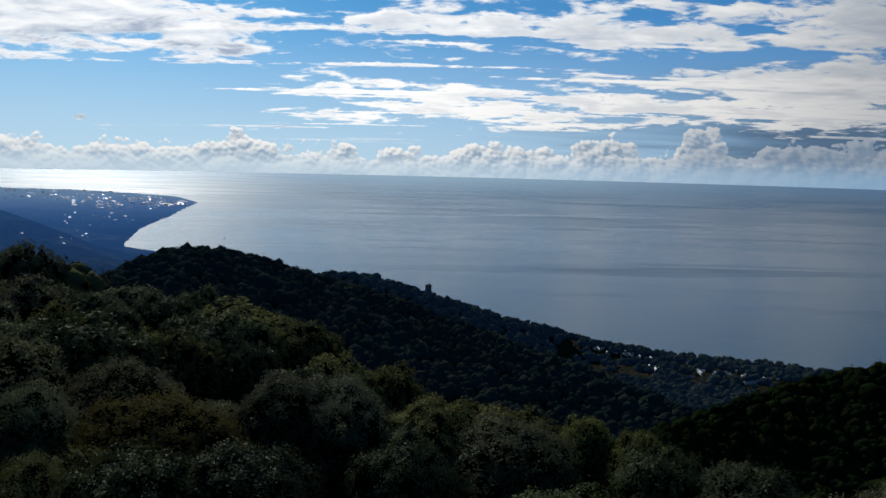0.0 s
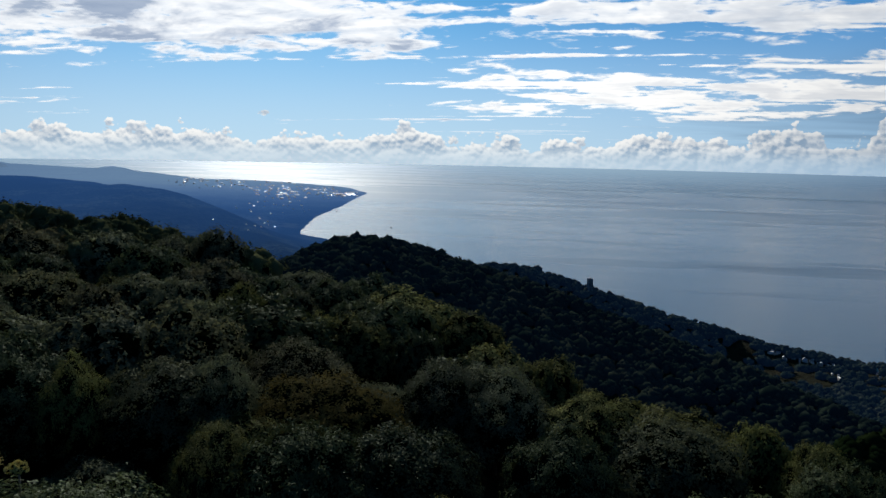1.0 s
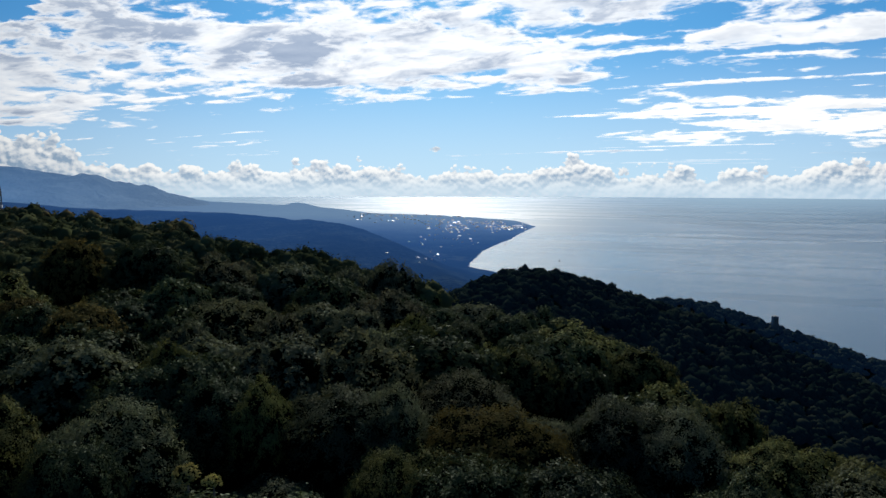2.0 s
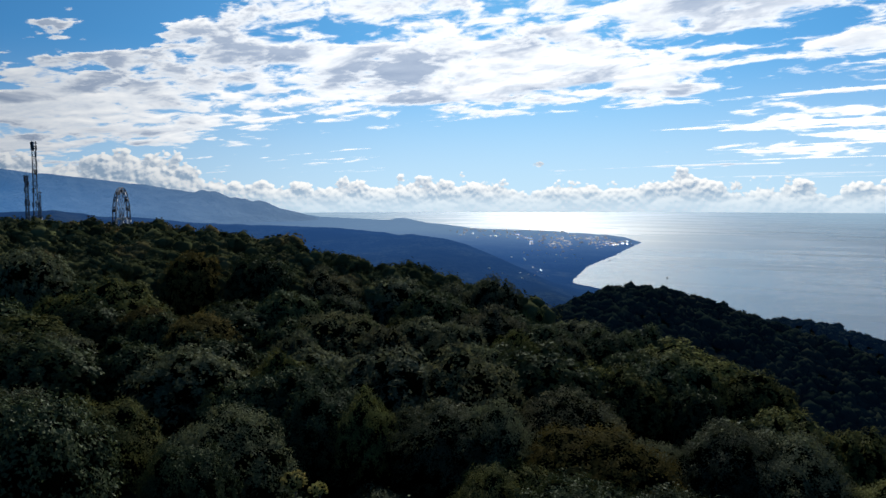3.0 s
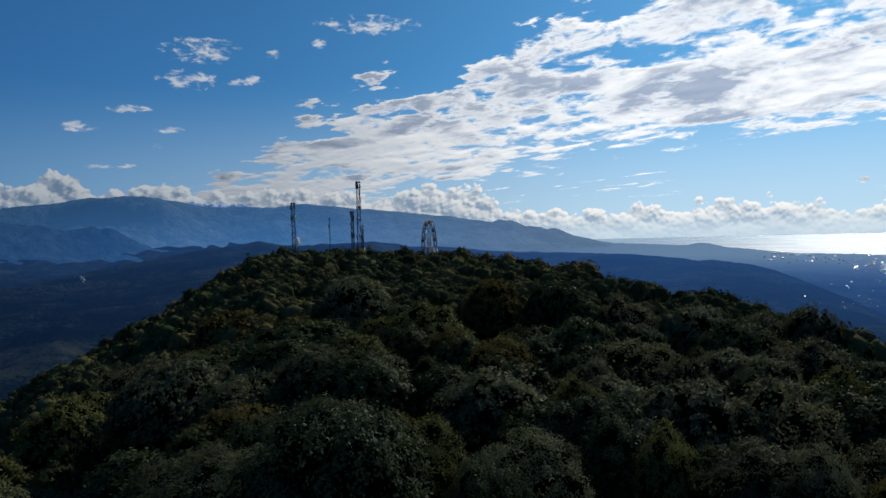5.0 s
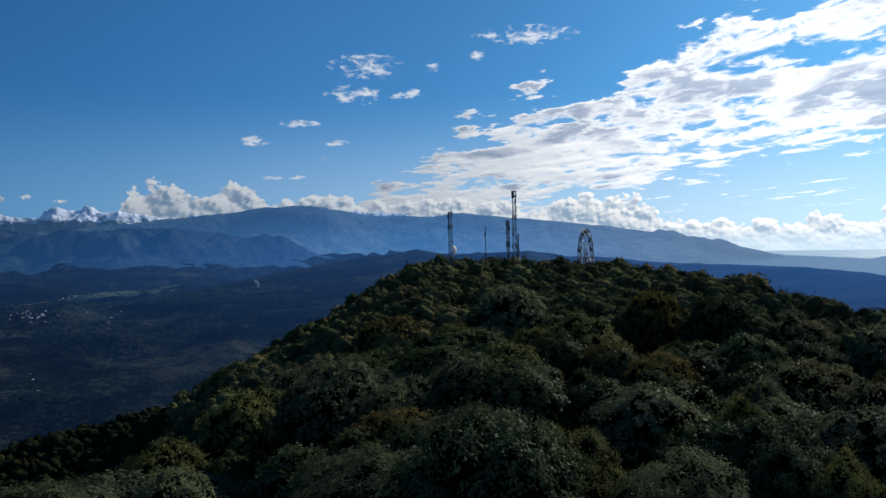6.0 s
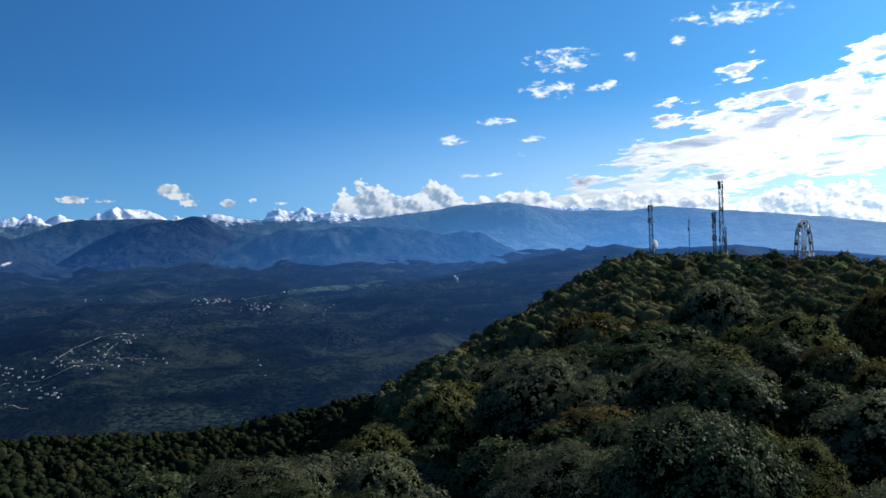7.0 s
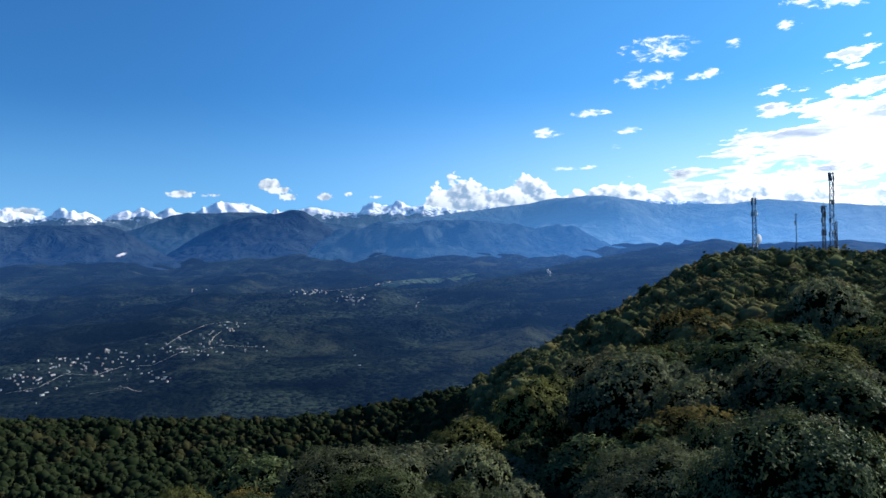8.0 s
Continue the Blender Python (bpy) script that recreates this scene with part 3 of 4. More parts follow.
def build_ground():
    va, fa = polar_sheet(-46, 136, 620, 0.02, 4900, 250, lambda x, y: land(x, y)[0])
    vb, fb = polar_sheet(136, 314, 90, 0.02, 4900, 120, lambda x, y: land(x, y)[0])
    ground = new("ground", mesh_of("ground", np.concatenate([va, vb]), np.concatenate([fa, fb + len(va)]), GROUND, True))
    me = ground.data
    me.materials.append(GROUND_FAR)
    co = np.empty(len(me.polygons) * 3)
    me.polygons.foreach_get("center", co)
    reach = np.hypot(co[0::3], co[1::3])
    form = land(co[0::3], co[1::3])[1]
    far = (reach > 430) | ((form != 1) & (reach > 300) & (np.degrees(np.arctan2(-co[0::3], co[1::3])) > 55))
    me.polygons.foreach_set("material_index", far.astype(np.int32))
    tagged(ground, "dark wooded hills, coastal plain and broad valley floor", "ground", kind="structure")


build_ground()


def build_sea():
    a = np.linspace(0, 2 * math.pi, 181)[:-1]
    rings = [150, 400, 900, 2000, 3400, 4930]
    verts = [(math.sin(t) * q, math.cos(t) * q, 0.0) for q in rings for t in a]
    faces = [(k * 180 + i, k * 180 + (i + 1) % 180, (k + 1) * 180 + (i + 1) % 180, (k + 1) * 180 + i) for k in range(5) for i in range(180)]
    faces = [f[::-1] for f in faces]
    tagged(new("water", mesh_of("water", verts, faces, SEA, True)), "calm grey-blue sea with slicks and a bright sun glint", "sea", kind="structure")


build_sea()

# ---- far mountains ----


def mountain(name, label, table, dist, depth, rugged, mat, foot, seed, jag=0.10, soft=49):
    """A range: its crest by heading and elevation, slopes cut by gullies to both sides."""
    a, e = (np.array(c, dtype=float) for c in zip(*table))
    az = np.linspace(a[0], a[-1], int((a[-1] - a[0]) * 14))
    s = np.linspace(-1, 0.5, 43)
    A, S = np.meshgrid(az, s, indexing="ij")
    fine = np.interp(np.linspace(a[0] - 1, a[-1] + 1, 40 * int(a[-1] - a[0] + 2) + 1), a, e)
    fine = np.convolve(np.pad(fine, soft // 2, "edge"), np.hanning(soft) / np.hanning(soft).sum(), "valid")
    line = np.interp(A, np.linspace(a[0] - 1, a[-1] + 1, len(fine)), fine)
    top = EYE + dist * np.tan(np.radians(line))
    R = dist + S * depth
    x, y = -np.sin(np.radians(A)) * R, np.cos(np.radians(A)) * R
    rugged = rugged * np.clip((top - foot) / 60, 0, 1)
    gully = rolling(x, y, depth * 0.45, 5, seed, 0.55)
    fall = np.abs(S) ** 0.85
    z = foot + (top - foot) * (1 - fall) + rugged * (gully * np.minimum(fall * 3, 1.0) * (1 - fall) * 2.2)
    sharp = 0.45 - np.abs(rolling(x, y, 70 if soft < 20 else 300, 4, seed + 9, 0.5)) * 1.7
    z += rugged * 0.07 * rolling(x, y, depth * 0.07, 4, seed + 5) + np.clip((top - foot) / 60, 0, 1) * jag * dist * 0.0175 * sharp * (1 - fall) ** 0.5
    nr = len(s)
    i = np.arange((len(az) - 1) * nr).reshape(-1, nr)[:, :-1].ravel()
    me = mesh_of(name, np.stack([x.ravel(), y.ravel(), z.ravel()], 1), np.stack([i, i + 1, i + nr + 1, i + nr], 1), mat, True)
    return tagged(new(name, me), label, "mountain", kind="structure")


# the blue of these ranges is mainly haze painted in as emission
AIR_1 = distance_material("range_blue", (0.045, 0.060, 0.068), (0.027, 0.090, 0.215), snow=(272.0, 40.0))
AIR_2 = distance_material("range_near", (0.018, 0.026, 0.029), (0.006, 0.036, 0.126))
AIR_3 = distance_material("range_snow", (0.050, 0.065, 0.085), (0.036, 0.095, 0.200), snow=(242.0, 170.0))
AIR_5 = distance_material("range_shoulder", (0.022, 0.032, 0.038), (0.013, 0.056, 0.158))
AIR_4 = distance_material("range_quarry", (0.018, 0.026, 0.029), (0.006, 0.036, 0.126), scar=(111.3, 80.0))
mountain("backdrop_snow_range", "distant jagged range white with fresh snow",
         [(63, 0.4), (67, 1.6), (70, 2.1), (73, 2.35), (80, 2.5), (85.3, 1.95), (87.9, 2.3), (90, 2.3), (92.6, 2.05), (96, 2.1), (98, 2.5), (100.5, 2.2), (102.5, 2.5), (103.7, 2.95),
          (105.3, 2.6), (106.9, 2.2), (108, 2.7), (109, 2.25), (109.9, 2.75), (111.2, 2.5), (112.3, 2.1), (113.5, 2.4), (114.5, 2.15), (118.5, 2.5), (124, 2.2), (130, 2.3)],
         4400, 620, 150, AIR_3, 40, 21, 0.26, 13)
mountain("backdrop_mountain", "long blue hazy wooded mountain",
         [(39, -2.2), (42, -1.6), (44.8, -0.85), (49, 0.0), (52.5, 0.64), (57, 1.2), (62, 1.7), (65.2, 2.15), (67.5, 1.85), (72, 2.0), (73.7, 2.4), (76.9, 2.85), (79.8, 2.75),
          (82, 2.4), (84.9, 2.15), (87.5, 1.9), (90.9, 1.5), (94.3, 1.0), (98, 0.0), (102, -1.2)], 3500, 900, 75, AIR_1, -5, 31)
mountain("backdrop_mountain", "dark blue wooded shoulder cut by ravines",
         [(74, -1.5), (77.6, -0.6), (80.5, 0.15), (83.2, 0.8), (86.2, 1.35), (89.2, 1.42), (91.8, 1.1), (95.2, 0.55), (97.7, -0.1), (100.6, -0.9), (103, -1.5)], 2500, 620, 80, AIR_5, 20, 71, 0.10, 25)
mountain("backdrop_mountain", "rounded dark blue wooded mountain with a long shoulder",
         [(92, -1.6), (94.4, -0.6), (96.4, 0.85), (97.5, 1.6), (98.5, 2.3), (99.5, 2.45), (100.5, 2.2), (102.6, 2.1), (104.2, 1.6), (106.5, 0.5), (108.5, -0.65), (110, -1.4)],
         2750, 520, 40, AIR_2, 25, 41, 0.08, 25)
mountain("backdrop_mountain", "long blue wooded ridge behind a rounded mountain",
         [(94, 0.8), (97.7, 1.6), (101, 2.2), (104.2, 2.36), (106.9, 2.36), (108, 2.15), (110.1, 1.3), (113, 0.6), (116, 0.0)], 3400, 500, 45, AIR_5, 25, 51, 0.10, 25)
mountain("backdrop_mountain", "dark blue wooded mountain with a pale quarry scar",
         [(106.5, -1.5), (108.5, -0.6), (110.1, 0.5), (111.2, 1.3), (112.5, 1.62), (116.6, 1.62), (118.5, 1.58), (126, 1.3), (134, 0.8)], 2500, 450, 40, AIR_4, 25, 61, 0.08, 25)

# ---- trees ----


def icosphere(sub):
    bm = bmesh.new()
    bmesh.ops.create_icosphere(bm, subdivisions=sub, radius=1.0)
    v = np.array([w.co[:] for w in bm.verts])
    f = np.array([[w.index for w in q.verts] for q in bm.faces])
    bm.free()
    return v, f


ICO1, ICO2 = icosphere(1), icosphere(2)


def unit(v):
    return v / np.maximum(np.linalg.norm(v, axis=1, keepdims=True), 1e-9)


def lobes_of(rng, count, spread, size):
    """Centres and radii of the rounded masses of a crown of radius 1, resting on z = 0."""
    k = np.arange(count) + 0.5
    z = 1 - 1.15 * k / count
    a = k * 2.39996 + rng.uniform(0, 6.28)
    q = np.sqrt(np.maximum(1 - z * z, 0))
    c = np.stack([q * np.cos(a), q * np.sin(a), z], 1) * spread * rng.uniform(0.85, 1.12, (count, 1))
    r = rng.uniform(size * 0.8, size * 1.25, count)
    return np.concatenate([c, [[0, 0, 0]]]), np.concatenate([r, [spread * 0.95]])


def crown(seed, lobes, size, leaves, leaf, core, ico, flat=0.8, bunch=10, loose=0.07, ruffle=0.5, spread=0.68, under=-1.0):
    """Verts, faces and core size of one crown of radius about 1: dark inner masses and bunches of leaves standing out from them."""
    rng = np.random.default_rng(seed)
    c, r = lobes_of(rng, lobes, spread, size)
    iv, fi = ico
    verts, tris, base = [], [], 0
    for p, q in zip(c, r):
        bumpy = 1 + 0.16 * np.sin(iv @ rng.normal(0, 3.2, 3) + rng.uniform(0, 6)) + 0.08 * rng.normal(size=len(iv))
        verts.append(p + iv * (q * core * bumpy)[:, None])
        tris.append(fi + base)
        base += len(iv)
    inner = sum(len(t) for t in tris)
    bunches = max(1, leaves // bunch)
    many = bunches * 4
    pick = rng.choice(len(r), many, p=r**2 / (r**2).sum())
    d = unit(rng.normal(size=(many, 3)) + [0, 0, 0.35])
    p = c[pick] + d * (r[pick] * rng.uniform(0.90, 1.08, many))[:, None]
    gap = np.linalg.norm(p[:, None, :] - c[None], axis=2) / r[None]
    gap[np.arange(len(p)), pick] = 9
    keep = np.where((gap.min(1) > 0.86) & (p[:, 2] > -0.4) & (d[:, 2] > under))[0][:bunches]
    p, d = np.repeat(p[keep], bunch, 0), np.repeat(d[keep], bunch, 0)
    p = p + loose * rng.normal(size=p.shape) * 0.6
    nrm = unit(0.65 * d + 0.75 * unit(p + [0, 0, 0.25]) + ruffle * rng.normal(size=d.shape))
    t = unit(np.cross(nrm, rng.normal(size=d.shape)))
    b = np.cross(nrm, t)
    a = leaf * rng.uniform(0.55, 1.35, (len(p), 1))
    w = a * rng.uniform(0.5, 0.85, (len(p), 1))
    verts.append(np.stack([p - t * a * 0.7 - b * w, p + t * a, p - t * a * 0.5 + b * w + nrm * a * 0.25], 1).reshape(-1, 3))
    tris.append(np.arange(len(p) * 3).reshape(-1, 3) + base)
    return np.concatenate(verts) * [1, 1, flat], np.concatenate(tris), inner


def crown_mesh(name, made, scale, lift, mat):
    v, f, inner = made
    me = mesh_of(name, v * scale + [0, 0, lift], f, mat, True)
    me.materials.append(TWIG_SHADE)
    # core faces take the near-black colour that stands for inner shade
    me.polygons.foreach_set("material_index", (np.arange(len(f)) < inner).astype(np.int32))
    return me


def tube(points, radii, sides=6):
    """A tapered tube through points."""
    verts, faces = [], []
    pts = [Vector(p) for p in points]
    for k, (p, q) in enumerate(zip(pts, radii)):
        way = (pts[min(k + 1, len(pts) - 1)] - pts[max(k - 1, 0)]).normalized()
        x = way.orthogonal().normalized()
        y = way.cross(x)
        verts += [p + (x * math.cos(6.2832 * i / sides) + y * math.sin(6.2832 * i / sides)) * q for i in range(sides)]
        if k:
            o = (k - 1) * sides
            faces += [(o + i, o + (i + 1) % sides, o + sides + (i + 1) % sides, o + sides + i) for i in range(sides)]
    return np.array([v[:] for v in verts]), np.array(faces)


def join(pieces):
    verts, faces, base = [], [], 0
    for v, f in pieces:
        verts.append(v)
        faces.append(f + base)
        base += len(v)
    return np.concatenate(verts), np.concatenate(faces)


def trunk_mesh(seed, height):
    rng = random.Random(seed)
    top = (rng.uniform(-0.3, 0.3), rng.uniform(-0.3, 0.3), height * 0.75)
    pieces = [tube([(0, 0, 0), (top[0] * 0.3, top[1] * 0.4, height * 0.35), top], [0.24, 0.19, 0.09], 7)]
    for k in range(5):
        a = k * 1.3 + rng.uniform(0, 1)
        z = height * rng.uniform(0.35, 0.6)
        s = rng.uniform(1.6, 2.6)
        pieces.append(tube([(top[0] * 0.4, top[1] * 0.4, z), (math.cos(a) * s * 0.5, math.sin(a) * s * 0.5, z + 1.2),
                            (math.cos(a) * s, math.sin(a) * s, z + 2.6)], [0.11, 0.08, 0.03], 5))
    return mesh_of("trunk", *join(pieces), BARK, True)


KINDS = [("leaf_green", LEAF_GREEN, "broad-leaved tree with glossy dark green crown", 1.0, 0.62),
         ("leaf_olive", LEAF_OLIVE, "tree with olive-yellow autumn crown", 0.95, 0.62),
         ("leaf_rust", LEAF_RUST, "tree with rust-brown autumn crown", 0.95, 0.62),
         ("leaf_grey", LEAF_GREY, "pale grey-green tree with thin leaves", 0.95, 0.60),
         ("leaf_brown", LEAF_BROWN, "soft brown tree with half its leaves fallen", 0.80, 0.58)]
models = {}
for k, (kind, mat, label, leaf, core) in enumerate(KINDS):
    for j in range(3):
        for close in (0, 1):
            base = new("tree")
            tagged(base, label, "tree", "trees on the hilltop")
            part("trunk", trunk_mesh(10 * k + j, 9.0), base)
            count, size = (15500, 0.0190) if close else (6200, 0.036)
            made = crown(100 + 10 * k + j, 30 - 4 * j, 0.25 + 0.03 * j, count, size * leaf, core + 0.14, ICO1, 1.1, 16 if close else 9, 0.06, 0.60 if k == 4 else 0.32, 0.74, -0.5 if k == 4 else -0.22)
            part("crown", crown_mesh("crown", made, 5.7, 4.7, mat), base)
            models[k, j, close] = base

# where single trees stand out
# over the bay: heading, elevation of the top, breadth in degrees, kind
BAY_TREES = [(-24.1, -20.9, 9.1, 0), (-17.4, -20.3, 8.3, 0), (-15.7, -19.2, 5, 1), (-11.5, -18.6, 5.4, 1), (-5.6, -16.5, 5.8, 1),
             (-5.5, -19.6, 10.8, 3), (0.4, -14.7, 5, 0), (2.5, -21.3, 9.6, 0), (3.9, -15.6, 5.8, 1), (6.1, -14, 4.6, 1), (7.8, -17.2, 9.6, 3),
             (10.2, -12.6, 5.4, 1), (10.3, -10.9, 5, 1), (11.7, -16.8, 7.9, 3), (12.9, -11.3, 4.6, 1), (13.9, -11.2, 4.6, 1), (14.2, -13.8, 5, 0),
             (15, -21.3, 13.7, 0), (16.8, -10.2, 4.6, 0), (18.1, -9.9, 5, 0), (19, -13.1, 6.6, 1), (20.5, -10.2, 5.4, 0), (20.9, -17.4, 13.3, 2)]
# along the brow
BROW_TREES = [(21.8, -12.6, 5, 1), (22.7, -9.5, 5.4, 3), (23.5, -15, 10, 4), (23.6, -10.7, 4.6, 3), (26.2, -8.3, 3.3, 1), (27.4, -10.4, 4.6, 1),
              (28.9, -16.1, 7.1, 3), (28.9, -6.4, 3.7, 3), (31.4, -12.3, 10.4, 4), (32, -6.4, 3.1, 3), (32.6, -16, 10.8, 3), (34.3, -9.2, 6.2, 3),
              (36.5, -6.5, 6.2, 3), (38.6, -15.1, 5.4, 1), (41.6, -5.8, 7.5, 4), (43.8, -10.4, 2.7, 3), (44.9, -11.7, 2.6, 1), (46.3, -4.2, 5, 0),
              (48.5, -8.2, 7.1, 0), (50.2, -10.3, 7.5, 0), (51.2, -3.7, 4.6, 2), (52, -17.8, 4.6, 0), (54.3, -7.7, 5, 2)]
# below the masts and down the flank
RIDGE_TREES = [(55.6, -10.2, 5.4, 0), (57.9, -7.4, 5.8, 0), (58.2, -5.9, 6.2, 0), (61.1, -9.7, 9.1, 0), (61.5, -3.6, 7.1, 3), (61.9, -7.8, 8.3, 1),
               (61.9, -5.7, 6.2, 3), (65.8, -6.2, 4.6, 2), (67.2, -8.2, 6.2, 0), (63.6, -12.4, 15, 0), (57.2, -14.2, 8, 1), (68.6, -13.2, 7, 0), (70.1, -5.6, 6.2, 2), (70.3, -12.7, 9.1, 2), (72.9, -15, 10.4, 0),
               (74.3, -9.4, 7.9, 3), (76.1, -9.6, 7.5, 4), (76.9, -15.2, 7.9, 0), (77.2, -9.4, 5.4, 4), (81.5, -11.2, 6.6, 1), (84.6, -16.8, 8.3, 3),
               (87, -13.8, 7.9, 1), (90.6, -15.5, 8.7, 3), (96.5, -15.9, 9.1, 1), (102.7, -15.5, 7.1, 0)]


def stand(az, el, breadth):
    """Where a tree stands whose top shows at a heading and elevation: distance from the tower, radius of its crown."""
    r = np.arange(34.0, 150.0, 0.5)
    top = near_height(np.full_like(r, az), r) + TREE_N * np.interp(az, [70, 88], [1.0, 0.5]) * 0.97
    hit = np.where(top >= EYE + r * math.tan(radians(el)))[0]
    far = float(r[hit[0]]) if len(hit) else 140.0
    half = math.tan(radians(breadth / 2))
    if el < -9.0:  # a broad crown below belongs to a tree close by
        far = min(far, 6.8 / half)
    return far, min(far * half, 6.8)


def scatter(step, r0, r1, az0, az1, seed, form=None):
    """Jittered places on the land between two radii and headings."""
    rng = np.random.default_rng(seed)
    g = np.arange(-r1, r1, step)
    x, y = (c.ravel() for c in np.meshgrid(g, g))
    x, y = x + rng.uniform(-0.5, 0.5, x.size) * step, y + rng.uniform(-0.5, 0.5, y.size) * step
    r, az = np.hypot(x, y), np.degrees(np.arctan2(-x, y))
    keep = (r > r0) & (r < r1) & (az > az0) & (az < az1)
    x, y, az, r = x[keep], y[keep], az[keep], r[keep]
    z, which = land(x, y)
    brow, skyline = crest(NEAR_HILL, az, 0.0)
    seen = np.where(r > skyline + 14, (z + 6 - EYE) / r > (brow - EYE) / skyline - 0.02, True)
    x, y, z, which = x[seen], y[seen], z[seen], which[seen]
    if form is not None:
        keep = np.isin(which, form)
        x, y, z = x[keep], y[keep], z[keep]
    return x, y, z, rng


x, y, z, rng = scatter(8.6, 27, 142, -38, 122, 5, [1])
stands = []
for q, el, breadth, kind in BAY_TREES + BROW_TREES + RIDGE_TREES:
    d, half = stand(q, el, breadth)
    p = toward(q, 0, d + half * 0.4)
    stands.append((p.x, p.y, float(land(np.array([p.x]), np.array([p.y]))[0][0]), kind, half / 5.4, toward(q, el, d).z))
chosen = len(stands)
for a, b, c in zip(x, y, z):
    if all(math.hypot(a - w[0], b - w[1]) > 4.4 * w[4] + 1.6 for w in stands[:chosen]):
        stands.append((a, b, c, None, None, None))
first = set()
for a, b, c, kind, size, top in stands:
    r, az = math.hypot(a, b), math.degrees(math.atan2(-a, b))
    patch = float(rolling(np.array([a]), np.array([b]), 45, 2, 77)[0])
    shady = float(np.interp(az, [34, 44, 53, 62], [0.35, 0.78, 0.55, 0.24]))
    k = 0 if rng.uniform() < shady else (1 if patch > 0.1 else 3 if patch < (0.0 if az < 45 else -0.25) else 2 if rng.uniform() < 0.4 else 4)
    k = 1 if k == 2 and az > 60 and rng.uniform() < 0.75 else k
    k = k if kind is None else kind
    key = k, int(rng.integers(3)), int(r < 74)
    low = abs(rng.normal(0.0, 2.0)) + (5.0 if 38 < az < 41.5 and 52 < r < 88 else 0.4)  # a shady hollow among the tall trees
    sx = math.exp(rng.normal(-0.10, 0.25)) * float(np.interp(az, [84, 100], [1.0, 0.85]))
    tall = min(0.5 + 0.5 * sx, 1.12) * rng.uniform(0.86, 1.06)
    if kind is not None:
        sx, tall, low = max(size, 0.6), min(max((top - c) / 10.9, 0.55), 1.45), 0.0
        sx = max(sx, tall * 0.72)
    m = Matrix.Translation((a, b, c - 0.2 - low)) @ Matrix.Rotation(rng.uniform(0, 6.28), 4, "Z")
    if key not in first:
        first.add(key)
        ob = models[key]
        ob.matrix_basis = m
    else:
        ob = copy_thing(models[key], m)
    ob.scale = (sx * rng.uniform(0.90, 1.10), sx * rng.uniform(0.90, 1.10), tall)
for k, (key, ob) in enumerate(models.items()):
    if key not in first:
        px, py = 14.0 + 9 * (k % 4), -30.0 - 9 * (k // 4)
        ob.matrix_basis = Matrix.Translation((px, py, float(land(np.array([px]), np.array([py]))[0][0])))


def thinned(places, table):
    """Fewer trees where the town stands on the slope, and none far behind the crest."""
    x, y, z, rng = places
    r, az = np.hypot(x, y), np.degrees(np.arctan2(-x, y))
    ridge, behind = crest(table, az, 0.0)
    town = (az < -9) & (az > -27) & (r > 352) & (r < 398)
    keep = (~town | (rng.uniform(size=len(x)) < 0.28)) & (r < behind + 12)
    return x[keep], y[keep], z[keep], rng


def forest(name, label, places, radius, tall, variants, mat):
    """One wood of many crowns, joined."""
    x, y, z, rng = places
    verts, tris, dark, base = [], [], [], 0
    for a, b, c in zip(x, y, z):
        v, f, inner = variants[int(rng.integers(len(variants)))]
        r = math.hypot(a, b)
        s = float(radius(r)) * math.exp(rng.normal(0, 0.32))
        t = rng.uniform(0, 6.28)
        turn = np.array([[math.cos(t), -math.sin(t), 0], [math.sin(t), math.cos(t), 0], [0, 0, rng.uniform(0.8, 1.15)]])
        h = float(tall(r))
        verts.append(v @ turn.T * s + [a, b, c + h - 0.75 * s + rng.normal(0, 0.09) * h])
        tris.append(f + base)
        dark.append(np.arange(len(f)) < inner)
        base += len(v)
    me = mesh_of(name, np.concatenate(verts), np.concatenate(tris), mat, True)
    me.materials.append(TWIG_SHADE)
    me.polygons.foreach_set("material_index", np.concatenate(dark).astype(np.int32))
    return tagged(new(name, me), label, "woods", kind="stuff")


mid_crowns = [crown(300 + k, 12, 0.36, 750, 0.058, 0.90, ICO1, 0.90, 6, 0.09, 0.34)[:2] + (0,) for k in range(6)]
round_crowns = [crown(310 + k, 7, 0.42, 420, 0.085, 0.92, ICO1, 0.95, 6, 0.08, 0.30)[:2] + (0,) for k in range(6)]
low_crowns = [crown(320 + k, 5, 0.46, 160, 0.10, 0.93, ICO1, 1.0, 5, 0.05, 0.30)[:2] + (0,) for k in range(6)]
tiny_crowns = [crown(340 + k, 4 + k % 4, 0.56, 44, 0.12, 0.97, ICO1, 0.95, 2, 0.06, 0.3, 0.5)[:2] + (0,) for k in range(8)]
forest("hilltop_woods", "mixed autumn woods over the hilltop, green and brown", scatter(8.0, 142, 225, -30, 86, 11, [1]),
       lambda r: np.interp(r, [140, 225], [5.2, 4.6]), lambda r: TREE_N, mid_crowns, FOREST_NEAR)
forest("ridge_woods", "mixed autumn woods along the hill ridge", scatter(6.6, 225, 330, 26, 86, 12, [1]),
       lambda r: np.interp(r, [225, 330], [4.6, 3.9]), lambda r: np.interp(r, [225, 330], [10.5, 8.5]), round_crowns, FOREST_NEAR)
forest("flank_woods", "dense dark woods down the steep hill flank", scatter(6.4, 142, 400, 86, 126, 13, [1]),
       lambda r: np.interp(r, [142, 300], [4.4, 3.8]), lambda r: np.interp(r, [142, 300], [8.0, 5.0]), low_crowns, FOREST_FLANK)
